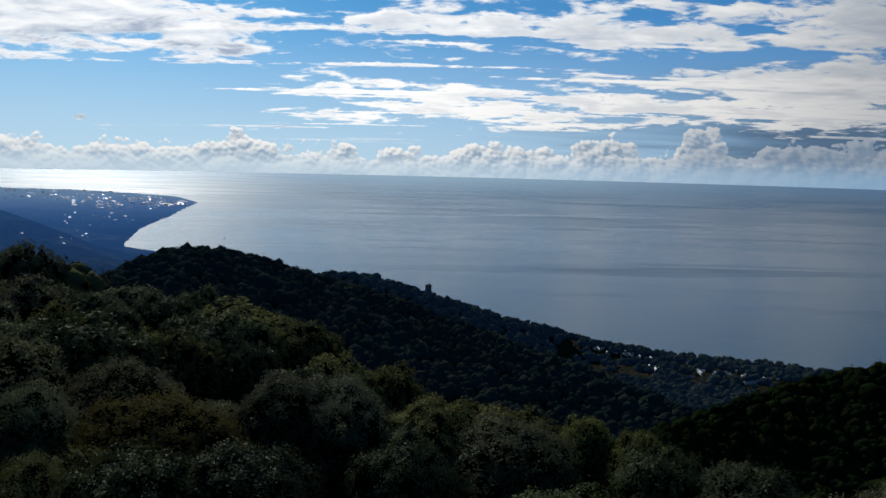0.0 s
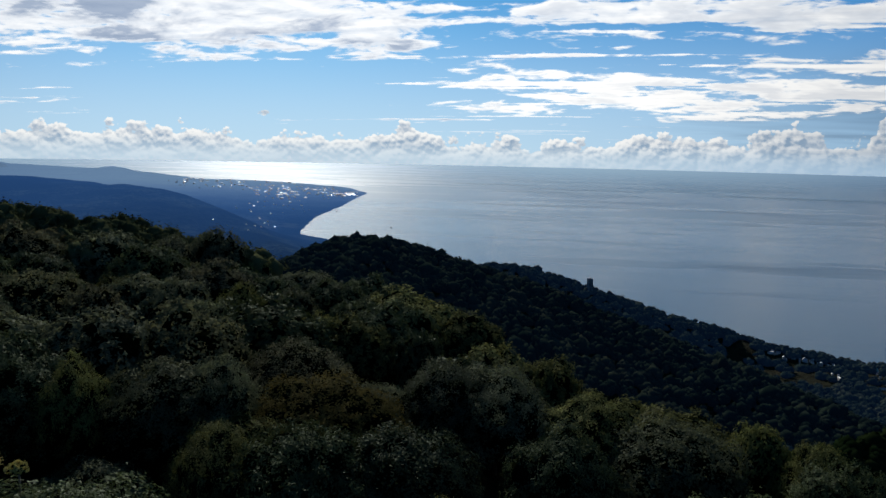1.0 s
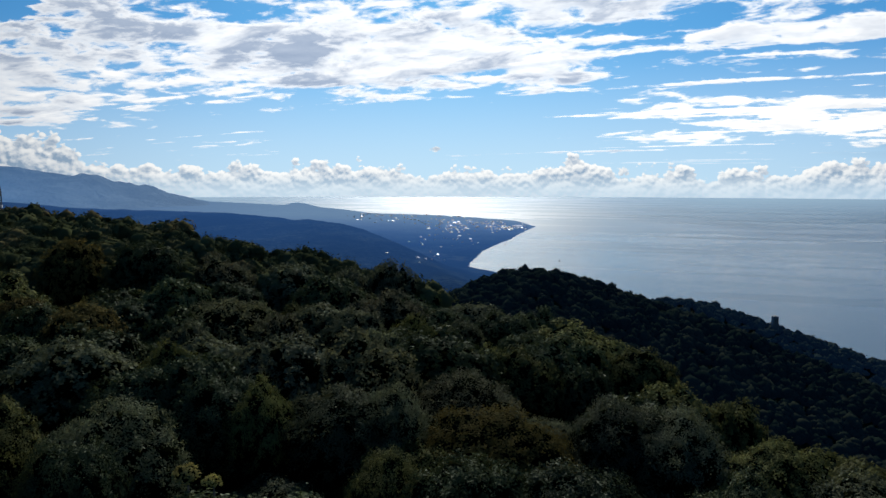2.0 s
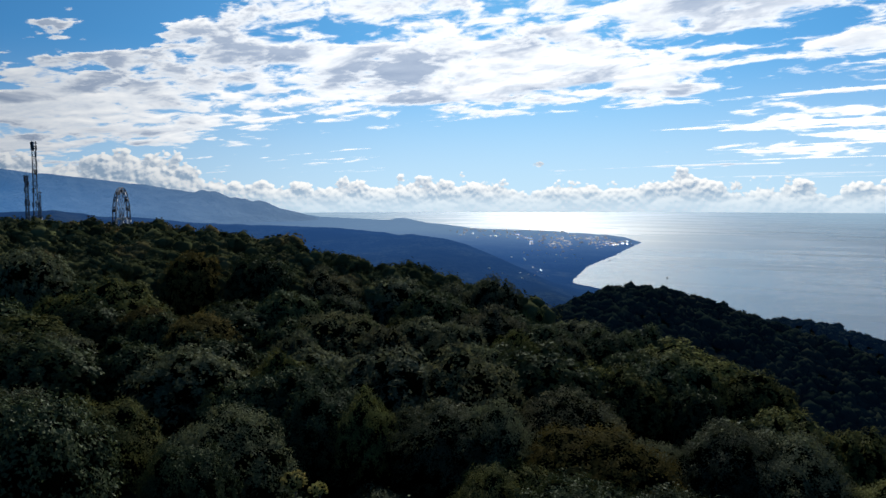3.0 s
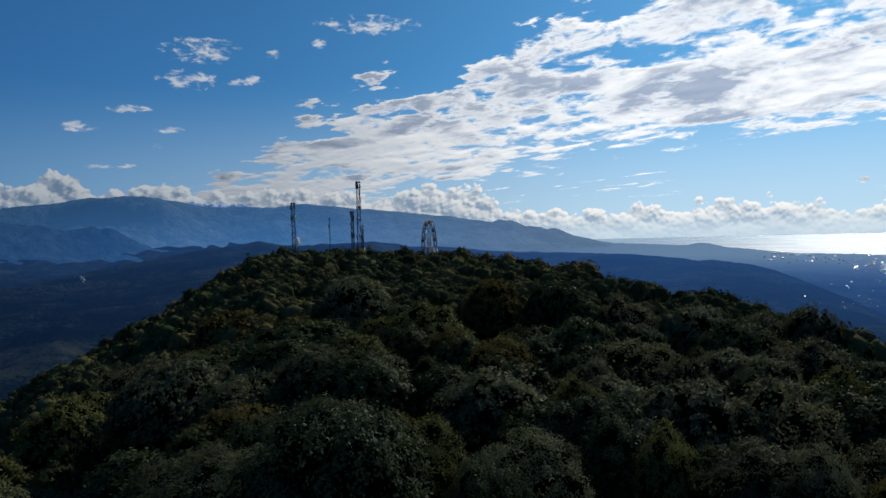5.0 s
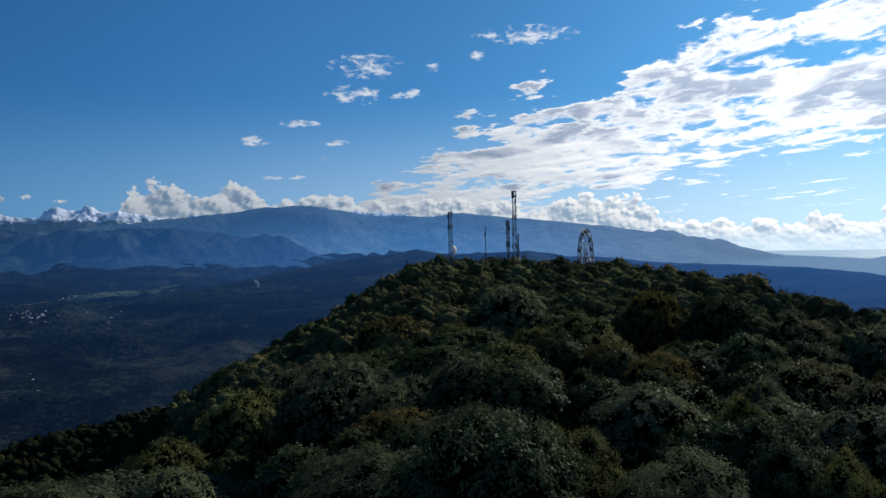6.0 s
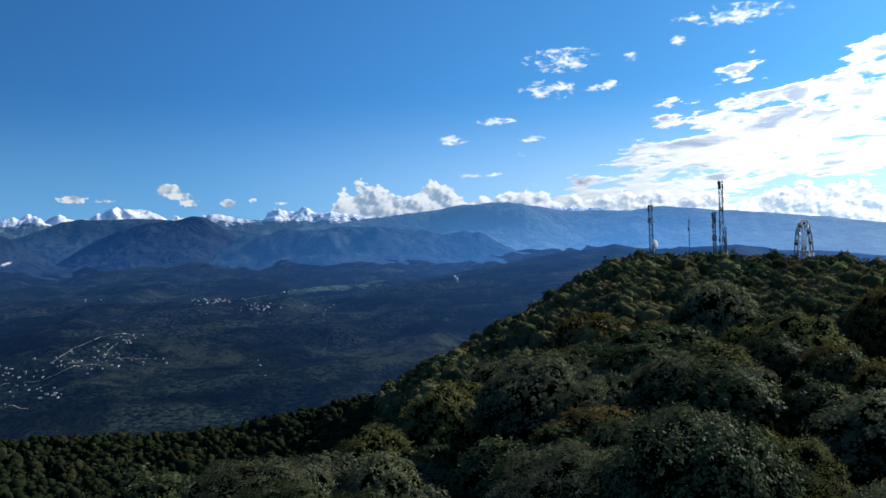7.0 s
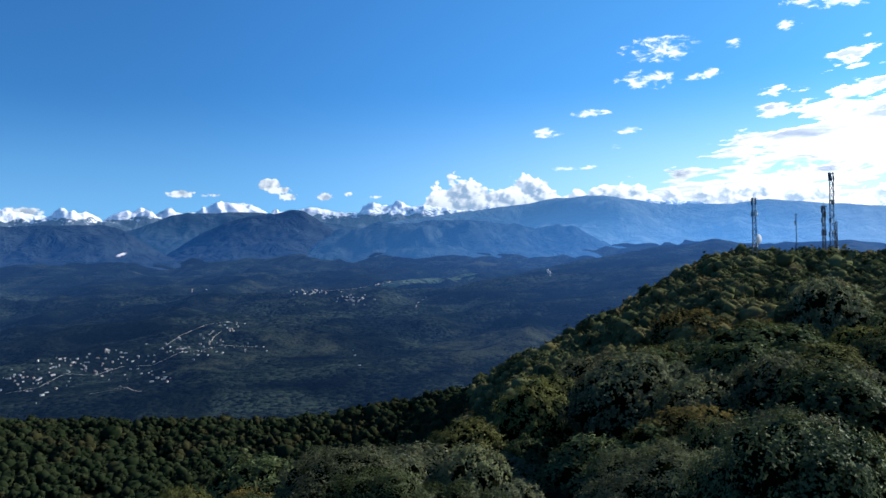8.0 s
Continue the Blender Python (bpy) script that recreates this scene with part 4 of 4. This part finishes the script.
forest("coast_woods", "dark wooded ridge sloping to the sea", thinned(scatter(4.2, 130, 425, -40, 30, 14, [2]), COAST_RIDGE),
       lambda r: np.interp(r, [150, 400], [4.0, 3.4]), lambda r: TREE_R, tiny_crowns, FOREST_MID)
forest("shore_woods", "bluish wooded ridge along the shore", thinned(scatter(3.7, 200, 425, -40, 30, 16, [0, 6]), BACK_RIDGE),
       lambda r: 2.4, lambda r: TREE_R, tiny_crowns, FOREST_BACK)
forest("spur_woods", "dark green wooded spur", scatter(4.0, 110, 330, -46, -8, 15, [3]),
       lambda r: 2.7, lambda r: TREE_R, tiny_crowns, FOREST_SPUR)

def shrub(az, r, size, label, mat, seed):
    p = toward(az, 0, r)
    z = float(land(np.array([p.x]), np.array([p.y]))[0][0])
    base = new("shrub")
    base.matrix_basis = Matrix.Translation((p.x, p.y, z))
    tagged(base, label, "shrub")
    part("stem", mesh_of("stem", *tube([(0, 0, 0), (0.1, 0, 5.5), (0.0, 0.1, 9.8)], [0.14, 0.1, 0.05]), BARK, True), base)
    part("crown", crown_mesh("crown", crown(seed, 8, 0.4, 1800, 0.085, 0.6, ICO1, 0.8), size, 9.9, mat), base)


shrub(44.1, 48.0, 0.85, "small bright cream-yellow flowering tree top among dark trees", LEAF_CREAM, 501)
shrub(-29.2, 44.0, 0.7, "pale cream flowering tree top among dark trees", LEAF_CREAM, 503)
shrub(42.3, 46.5, 0.55, "small pale cream tree top among dark trees", LEAF_CREAM, 502)

# ---- masts and big wheel on the ridge ----
STEEL = plain_material("steel_grey", (0.16, 0.17, 0.19), 0.55, 0.4)
STEEL_DARK = plain_material("steel_dark", (0.06, 0.065, 0.075), 0.6, 0.2)
WHITE = plain_material("white_paint", (0.80, 0.80, 0.80), 0.45)


def box(x0, y0, z0, x1, y1, z1):
    v = np.array([(x, y, z) for z in (z0, z1) for y in (y0, y1) for x in (x0, x1)], dtype=float)
    return v, np.array([(0, 2, 3, 1), (4, 5, 7, 6), (0, 1, 5, 4), (2, 6, 7, 3), (0, 4, 6, 2), (1, 3, 7, 5)])


def ground_at(az, r):
    p = toward(az, 0, r)
    p.z = float(land(np.array([p.x]), np.array([p.y]))[0][0])
    return p


def lattice_mast(az, r, top_el, foot, head, label, panels, seed, dishes=()):
    """A four-legged lattice tower with cross bracing, a platform and aerials."""
    rng = random.Random(seed)
    p = ground_at(az, r)
    height = toward(az, top_el, r).z - p.z
    mast = new("radio_mast")
    mast.matrix_basis = Matrix.Translation(p) @ Matrix.Rotation(radians(az + 20 * rng.random()), 4, "Z")
    tagged(mast, label, "mast", "radio masts on the ridge")
    half = lambda z: 0.5 * (foot + (head - foot) * min(1, z / (height * 0.6)))
    thick = 0.05 + foot * 0.045
    corners = [(1, 1), (1, -1), (-1, -1), (-1, 1)]
    zs = [0.0, height * 0.3, height * 0.6, height]
    for cx, cy in corners:
        part("leg", mesh_of("leg", *tube([(cx * half(z), cy * half(z), z) for z in zs], [thick] * 4, 5), STEEL), mast)
    bay = max(1.4, foot * 1.25)
    bars = []
    for k in range(int(height / bay)):
        z0, z1 = k * bay, min((k + 1) * bay, height)
        for i in range(4):
            (ax, ay), (bx, by) = corners[i], corners[(i + 1) % 4]
            a, b = half(z0), half(z1)
            bars += [tube([(ax * a, ay * a, z0), (bx * b, by * b, z1)], [thick * 0.55] * 2, 4), tube([(bx * a, by * a, z0), (ax * b, ay * b, z1)], [thick * 0.55] * 2, 4),
                     tube([(ax * b, ay * b, z1), (bx * b, by * b, z1)], [thick * 0.6] * 2, 4)]
    tagged(part("bracing", mesh_of("bracing", *join(bars), STEEL), mast), kind="stuff")
    for z in (height * 0.6, height * 0.985):
        w = half(z) + 0.5
        part("platform", mesh_of("platform", *box(-w, -w, z - 0.08, w, w, z + 0.06), STEEL_DARK), mast)
    for k in range(panels):
        a = rng.uniform(0, 6.28)
        z = height * rng.choice([0.42, 0.55, 0.63, 0.72, 0.8, 0.88, 0.94, 0.97])
        w = half(z) + 0.3
        me = mesh_of("aerial", *box(-0.16, -0.1, -0.9, 0.16, 0.1, 0.9), WHITE if rng.random() < 0.4 else STEEL_DARK)
        ob = part("aerial", me, mast, "panel aerial")
        ob.matrix_basis = Matrix.Translation((math.cos(a) * w, math.sin(a) * w, z)) @ Matrix.Rotation(a + 1.57, 4, "Z")
    part("spike", mesh_of("spike", *tube([(0, 0, height * 0.98), (0, 0, height + 1.6)], [0.06, 0.03], 4), STEEL_DARK), mast)
    for z, q, turn in dishes:
        dish(part, mast, (math.cos(turn) * (half(z * height) + q * 0.5), math.sin(turn) * (half(z * height) + q * 0.5), z * height), q, turn)
    return mast


def dish(put, mast, place, q, turn):
    """A drum aerial: a shallow bowl with a rim."""
    profile = [(0.0, -0.35), (0.5, -0.3), (0.9, -0.08), (1.0, 0.1), (0.95, 0.12), (0.6, 0.2), (0.0, 0.26)]
    verts = [(b * q, math.cos(6.2832 * i / 14) * a * q, math.sin(6.2832 * i / 14) * a * q) for a, b in profile for i in range(14)]
    faces = [(k * 14 + i, k * 14 + (i + 1) % 14, (k + 1) * 14 + (i + 1) % 14, (k + 1) * 14 + i) for k in range(len(profile) - 1) for i in range(14)]
    ob = put("dish", mesh_of("dish", verts, faces, WHITE, True), mast, "white drum aerial")
    ob.matrix_basis = Matrix.Translation(place) @ Matrix.Rotation(turn, 4, "Z")


lattice_mast(61.0, 306, 3.71, 2.1, 1.2, "tall grey lattice radio mast with aerials and drums", 26, 1, [(0.62, 0.55, 3.6), (0.45, 0.5, 5.2), (0.2, 0.45, 4.1)])
lattice_mast(61.5, 300, 1.5, 1.2, 0.85, "slim grey lattice mast beside the tall one", 14, 2, [(0.7, 0.4, 4.0)])
lattice_mast(63.2, 330, 1.0, 0.5, 0.22, "thin lattice mast with small aerials", 2, 3)
lattice_mast(60.75, 312, 0.4, 0.7, 0.45, "short thin lattice mast", 3, 5)
lattice_mast(65.85, 298, 2.22, 1.7, 1.2, "grey lattice mast with a white radar dish at its foot", 16, 4, [(0.8, 0.4, 3.4), (0.55, 0.35, 5.0), (0.49, 1.75, -0.7)])


def ferris_wheel(az, r, top_el, radius, turn):
    """A viewing wheel: two rims, spokes, hub, cabins and an A-frame."""
    p = ground_at(az, r)
    hub = toward(az, top_el, r).z - radius - p.z
    wheel = new("ferris_wheel")
    wheel.matrix_basis = Matrix.Translation(p) @ Matrix.Rotation(radians(az + turn), 4, "Z")
    tagged(wheel, "white steel viewing wheel with small cabins above the trees", "ferris wheel")
    ring = lambda y, q: [(math.cos(6.2832 * i / 36) * q, y, hub + math.sin(6.2832 * i / 36) * q) for i in range(37)]
    for y in (-0.45, 0.45):
        part("rim", mesh_of("rim", *tube(ring(y, radius), [0.17] * 37, 5), STEEL_DARK), wheel)
        part("inner_rim", mesh_of("inner_rim", *tube(ring(y, radius * 0.86), [0.09] * 37, 4), STEEL), wheel)
    part("hub", mesh_of("hub", *tube([(0, -1.4, hub), (0, 1.4, hub)], [0.55, 0.55], 12), WHITE), wheel)
    count = 16
    for k in range(count):
        a = 6.2832 * k / count
        ca, sa = math.cos(a), math.sin(a)
        part("spoke", mesh_of("spoke", *join([tube([(0, y, hub), (ca * radius, y * 0.9, hub + sa * radius)], [0.07, 0.07], 4) for y in (-0.45, 0.45)]
                                            + [tube([(ca * radius, -0.45, hub + sa * radius), (ca * radius, 0.45, hub + sa * radius)], [0.07, 0.07], 4)]), STEEL), wheel)
        cabin = part("cabin", mesh_of("cabin", *box(-0.62, -0.6, -1.75, 0.62, 0.6, -0.75), STEEL_DARK if k % 3 else WHITE), wheel)
        cabin.matrix_basis = Matrix.Translation((ca * radius, 0, hub + sa * radius))
        roof = part("roof", mesh_of("roof", *tube([(0, 0, -0.45), (0, 0, -0.1)], [0.85, 0.2], 8), STEEL_DARK), cabin)
    part("pylon", mesh_of("pylon", *tube([(0, 0, -0.5), (0, 0, hub * 0.55), (0, 0, hub)], [1.7, 1.0, 0.5], 10), WHITE), wheel, "white central pylon")
    for sx in (-1, 1):
        for y in (-1.5, 1.5):
            part("support", mesh_of("support", *tube([(sx * radius * 0.45, y * 2.2, -0.5), (0, y, hub)], [0.34, 0.22], 6), WHITE), wheel)


ferris_wheel(55.75, 284, 0.68, 10.6, 77)

# ---- buildings ----
PLASTER = plain_material("white_plaster", (0.72, 0.70, 0.66), 0.8)
LIMEWASH = plain_material("worn_limewash", (0.46, 0.45, 0.42), 0.85)
ROOF_OLD = plain_material("weathered_tin_roof", (0.30, 0.32, 0.35), 0.5, 0.3)
ROOF_TIN = plain_material("pale_tin_roof", (0.62, 0.66, 0.72), 0.42, 0.7)
ROOF_RED = plain_material("red_roof", (0.26, 0.16, 0.14), 0.7)
CONCRETE = plain_material("concrete", (0.30, 0.30, 0.31), 0.8)
GLASS_DARK = plain_material("dark_glazing", (0.03, 0.035, 0.045), 0.15)
TRACK = plain_material("pale_track", (0.34, 0.31, 0.27), 0.9)
# meadow colour with a little distance haze painted in as emission
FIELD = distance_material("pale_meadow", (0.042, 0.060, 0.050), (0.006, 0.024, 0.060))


def ray_down(az, el, start=330.0):
    """Where a line of sight from the tower first meets the land or sea."""
    r = np.arange(start, 3500, 1.0)
    a = math.radians(az)
    z, _ = land(-math.sin(a) * r, math.cos(a) * r)
    hit = np.where(np.maximum(z, 0) >= EYE + r * math.tan(math.radians(el)))[0]
    return float(r[hit[0]]) if len(hit) else 3400.0


def house_model(name, label, w, d, h, gable, roof_mat, group, wall=None):
    base = new(name)
    tagged(base, label, "building", group)
    part("wall", mesh_of("wall", *box(-w, -d, -1.0, w, d, h), wall or PLASTER), base)
    v = np.array([(-w * 1.1, -d * 1.12, h), (w * 1.1, -d * 1.12, h), (w * 1.1, d * 1.12, h), (-w * 1.1, d * 1.12, h), (-w * 1.1, 0, h + gable), (w * 1.1, 0, h + gable)])
    part("roof", mesh_of("roof", v, [np.array([(0, 1, 5, 4), (2, 3, 4, 5), (0, 3, 2, 1)]), np.array([(0, 4, 3), (1, 2, 5)])], roof_mat), base)
    for k, x in enumerate((-0.5, 0.45)):
        part("window", mesh_of("window", *box(w * x - 0.12 * w, -d - 0.03, h * 0.35, w * x + 0.12 * w, -d + 0.02, h * 0.7), GLASS_DARK), base)
    return base


def settlement(models, groups, seed, start=330.0):
    """Houses in clusters: heading, elevation, spread of both, count, size."""
    rng = random.Random(seed)
    used = set()
    for az, el, da, de, count, size in groups:
        for _ in range(count):
            a, e = rng.gauss(az, da), rng.gauss(el, de)
            r = ray_down(a, e, start)
            p = ground_at(a, r)
            if p.z < 0.3:
                continue
            k = rng.randrange(len(models))
            m = Matrix.Translation(p) @ Matrix.Rotation(rng.uniform(0, 6.28), 4, "Z")
            ob = models[k] if k not in used else copy_thing(models[k], m)
            used.add(k)
            ob.matrix_basis = m
            s = size * rng.uniform(0.6, 1.35)
            ob.scale = (s * rng.uniform(0.8, 1.5), s, s)


valley_homes = [house_model("house", "small white-walled village house with a pale tin roof", 1.0, 0.75, 1.0, 0.45, ROOF_OLD, "valley village houses", LIMEWASH),
                house_model("house", "small white-walled village house with a dull red roof", 0.9, 0.7, 1.1, 0.3, ROOF_RED, "valley village houses", LIMEWASH),
                house_model("house", "low white village house among trees", 1.3, 0.6, 0.8, 0.35, ROOF_OLD, "valley village houses", LIMEWASH)]
settlement(valley_homes, [(117.5, -8.9, 1.1, 0.40, 40, 0.62), (114.8, -7.7, 1.1, 0.35, 34, 0.6), (112.0, -8.0, 1.0, 0.5, 42, 0.6), (109.8, -9.2, 0.8, 0.25, 14, 0.62),
                          (108.2, -7.2, 1.0, 0.35, 26, 0.58), (105.6, -7.0, 0.8, 0.45, 24, 0.58), (104.5, -5.9, 0.6, 0.25, 12, 0.65), (102.5, -7.5, 1.2, 0.2, 8, 0.6),
                          (98.0, -3.75, 1.0, 0.12, 26, 0.85), (95.2, -4.3, 0.6, 0.22, 26, 0.8), (92.3, -3.3, 0.8, 0.08, 7, 0.95), (79.3, -1.35, 0.4, 0.05, 4, 1.6),
                          (95.5, -9.2, 1.2, 0.5, 3, 0.6), (90.8, -4.6, 0.8, 0.3, 5, 0.75), (103, -4.1, 2.2, 0.5, 4, 0.8)], 21)
coast_homes = [house_model("house", "white seaside house on the wooded slope", 0.9, 0.7, 1.7, 0.5, ROOF_OLD, "coast village houses", LIMEWASH),
               house_model("house", "long pale seaside building on the wooded slope", 2.2, 0.6, 1.5, 0.4, ROOF_OLD, "coast village houses")]
settlement(coast_homes, [(-12.6, -13.6, 0.7, 0.15, 14, 0.58), (-14.5, -13.9, 0.8, 0.18, 12, 0.58), (-17.6, -14.3, 0.9, 0.25, 20, 0.62), (-20.5, -14.5, 1.0, 0.25, 24, 0.62),
                         (-23.5, -14.6, 0.9, 0.2, 16, 0.62), (5.0, -9.0, 0.6, 0.1, 2, 0.58), (-5.3, -11.8, 0.4, 0.1, 3, 0.58), (-14, -14.4, 2.5, 0.3, 6, 0.58)], 22, 200.0)
town_blocks = [house_model("building", "white town building by the bay", 1.8, 1.3, 1.8, 0.3, ROOF_TIN, "town by the bay"),
               house_model("building", "long white shed by the bay", 3.6, 1.3, 1.3, 0.3, ROOF_OLD, "town by the bay"),
               house_model("building", "small white town house by the bay", 1.2, 1.1, 1.5, 0.5, ROOF_RED, "town by the bay")]
settlement(town_blocks, [(19.6, -3.5, 0.5, 0.14, 30, 1.1), (21.3, -3.35, 0.8, 0.18, 44, 1.05), (23.6, -3.3, 1.0, 0.28, 48, 1.05), (26.0, -3.0, 1.3, 0.3, 42, 1.05),
                         (29.0, -2.75, 1.3, 0.2, 34, 1.2), (31.0, -2.6, 1.0, 0.15, 18, 1.2), (24.8, -4.3, 1.6, 0.6, 34, 0.55), (29.3, -5.45, 0.05, 0.03, 1, 0.5),
                         (25.6, -5.6, 0.9, 0.3, 10, 0.36)], 23, 450.0)


def long_hall(az, el, w, label, mat):
    r = ray_down(az, el, 500)
    p = ground_at(az, r)
    hall = new("hall")
    hall.matrix_basis = Matrix.Translation(p) @ Matrix.Rotation(radians(az), 4, "Z")
    tagged(hall, label, "building", "town by the bay")
    part("wall", mesh_of("wall", *box(-w, -3, -1, w, 3, 2.6), mat), hall)
    part("roof", mesh_of("roof", *box(-w * 1.04, -3.4, 2.6, w * 1.04, 3.4, 3.1), WHITE), hall)


long_hall(19.35, -3.42, 10, "long white harbour hall beside the shore", WHITE)
long_hall(20.15, -3.55, 5, "red-brown harbour hall beside the shore", ROOF_RED)


def tower_block(az, el0, el1, r):
    """A dark apartment tower on the coast ridge, storey by storey."""
    p = ground_at(az, r)
    top = toward(az, el1, r).z - p.z
    block = new("apartment_block")
    block.matrix_basis = Matrix.Translation(p) @ Matrix.Rotation(radians(az + 25), 4, "Z")
    tagged(block, "dark concrete apartment tower rising from the wooded ridge", "apartment block")
    part("wall", mesh_of("wall", *box(-1.25, -1.0, -1, 1.25, 1.0, top), CONCRETE), block)
    part("roof", mesh_of("roof", *box(-1.35, -1.1, top, 1.35, 1.1, top + 0.18), CONCRETE), block)
    part("lift_house", mesh_of("lift_house", *box(-0.5, -0.5, top + 0.18, 0.4, 0.5, top + 0.6), CONCRETE), block)
    storeys = 14
    for k in range(storeys):
        z = 0.4 + (top - 0.6) * k / storeys
        for j in range(4):
            x = -1.05 + j * 0.58
            part("window", mesh_of("window", *box(x, -1.03, z, x + 0.36, -0.98, z + 0.3), GLASS_DARK), block)


tower_block(1.05, -10.15, -9.33, 382)


def boat(az, el):
    r = EYE / math.tan(radians(-el))
    p = toward(az, 0, r)
    ship = new("boat")
    ship.matrix_basis = Matrix.Translation((p.x, p.y, 0.0)) @ Matrix.Rotation(radians(az + 70), 4, "Z")
    tagged(ship, "small dark boat on the calm bay", "boat", "boats in the bay")
    hull = np.array([(-2, -0.5, 0.6), (-2, 0.5, 0.6), (1.2, 0.55, 0.6), (2.4, 0, 0.8), (1.2, -0.55, 0.6), (-1.7, -0.3, -0.3), (-1.7, 0.3, -0.3), (1.1, 0.3, -0.3), (1.8, 0, -0.3), (1.1, -0.3, -0.3)])
    faces = [np.array([(0, 1, 6, 5), (1, 2, 7, 6), (2, 3, 8, 7), (3, 4, 9, 8), (4, 0, 5, 9)]), np.array([(4, 3, 2, 1, 0)])]
    part("hull", mesh_of("hull", hull, faces, STEEL_DARK), ship)
    part("wheelhouse", mesh_of("wheelhouse", *box(-1.2, -0.35, 0.6, 0.1, 0.35, 1.3), WHITE), ship)


boat(16.2, -5.95)
boat(20.3, -4.75)


def draped(name, label, points, width, mat, lift=0.25):
    """A strip laid over the land along headings and elevations."""
    line = []
    for (a0, e0), (a1, e1) in zip(points, points[1:]):
        for k in range(8):
            f = k / 8
            a, e = a0 + (a1 - a0) * f, e0 + (e1 - e0) * f
            line.append(ground_at(a, ray_down(a, e)))
    verts, faces = [], []
    for k, p in enumerate(line):
        way = line[min(k + 1, len(line) - 1)] - line[max(k - 1, 0)]
        side = Vector((-way.y, way.x, 0)).normalized() * width
        for q in (-1, 0, 1):
            c = p + side * q
            verts.append((c.x, c.y, float(land(np.array([c.x]), np.array([c.y]))[0][0]) + lift))
        if k:
            o = (k - 1) * 3
            faces += [(o, o + 1, o + 4, o + 3), (o + 1, o + 2, o + 5, o + 4)]
    return tagged(new(name, mesh_of(name, verts, faces, mat, True)), label, "road" if width < 2 else "field", kind="structure")


draped("road_village", "pale winding village road", [(118.5, -9.3), (116.6, -9.1), (115, -8.4), (113.2, -8.7), (111.6, -8.3), (109.5, -8.35), (107.6, -7.6), (106.2, -7.55), (104.8, -7.3), (102, -7.6)], 0.16, TRACK)
draped("road_hill", "pale dirt track up a village hill", [(109, -7.3), (107.5, -6.4), (105.8, -5.75), (104.2, -5.6), (103.4, -6.0)], 0.24, TRACK)
draped("road_lane", "pale village lane", [(105.6, -7.2), (105.2, -6.6), (104.6, -6.2)], 0.16, TRACK)
draped("road_valley", "pale village road across the valley", [(99.3, -3.95), (97.5, -3.7), (95.5, -3.65), (93, -3.35), (90, -3.2)], 0.26, TRACK)
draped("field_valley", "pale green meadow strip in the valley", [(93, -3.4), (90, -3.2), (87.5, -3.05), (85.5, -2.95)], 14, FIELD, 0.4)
draped("road_yard", "pale bend of a village yard road", [(113.6, -9.9), (112.3, -9.8), (111.2, -9.7), (110.8, -9.95), (110.2, -10.1)], 0.2, TRACK)


def smoke_material():
    m, n = material("smoke")
    f = n.noise(n.add("ShaderNodeTexCoord", 3), 0.3, 5.0)
    body = n.add("ShaderNodeBsdfDiffuse", Color=(0.8, 0.83, 0.88, 1))
    finish(n, n.add("ShaderNodeMixShader", i0=n.step(f, 0.35, 0.7, 0.25, 0.85), i1=body, i2=n.add("ShaderNodeBsdfTransparent")))
    return m


def smoke(az, el, seed):
    """A thin wisp of smoke rising from a fire in the valley."""
    rng = np.random.default_rng(seed)
    p = ground_at(az, ray_down(az, el))
    iv, fi = ICO2
    pieces = []
    for k in range(26):
        f = k / 25
        q = 0.35 + 0.8 * f
        pieces.append((iv * q * rng.uniform(0.6, 1.3, 3) + [-3.0 * f * f + rng.normal(0, 0.3 + 0.9 * f), 0, 0.3 + 8 * f + rng.normal(0, 0.4)], fi))
    ob = new("smoke", mesh_of("smoke", *join(pieces), smoke_material(), True))
    ob.matrix_basis = Matrix.Translation(p) @ Matrix.Rotation(radians(az), 4, "Z")
    tagged(ob, "thin white smoke rising from the valley woods", "smoke", kind="stuff")


smoke(80.2, -3.1, 5)
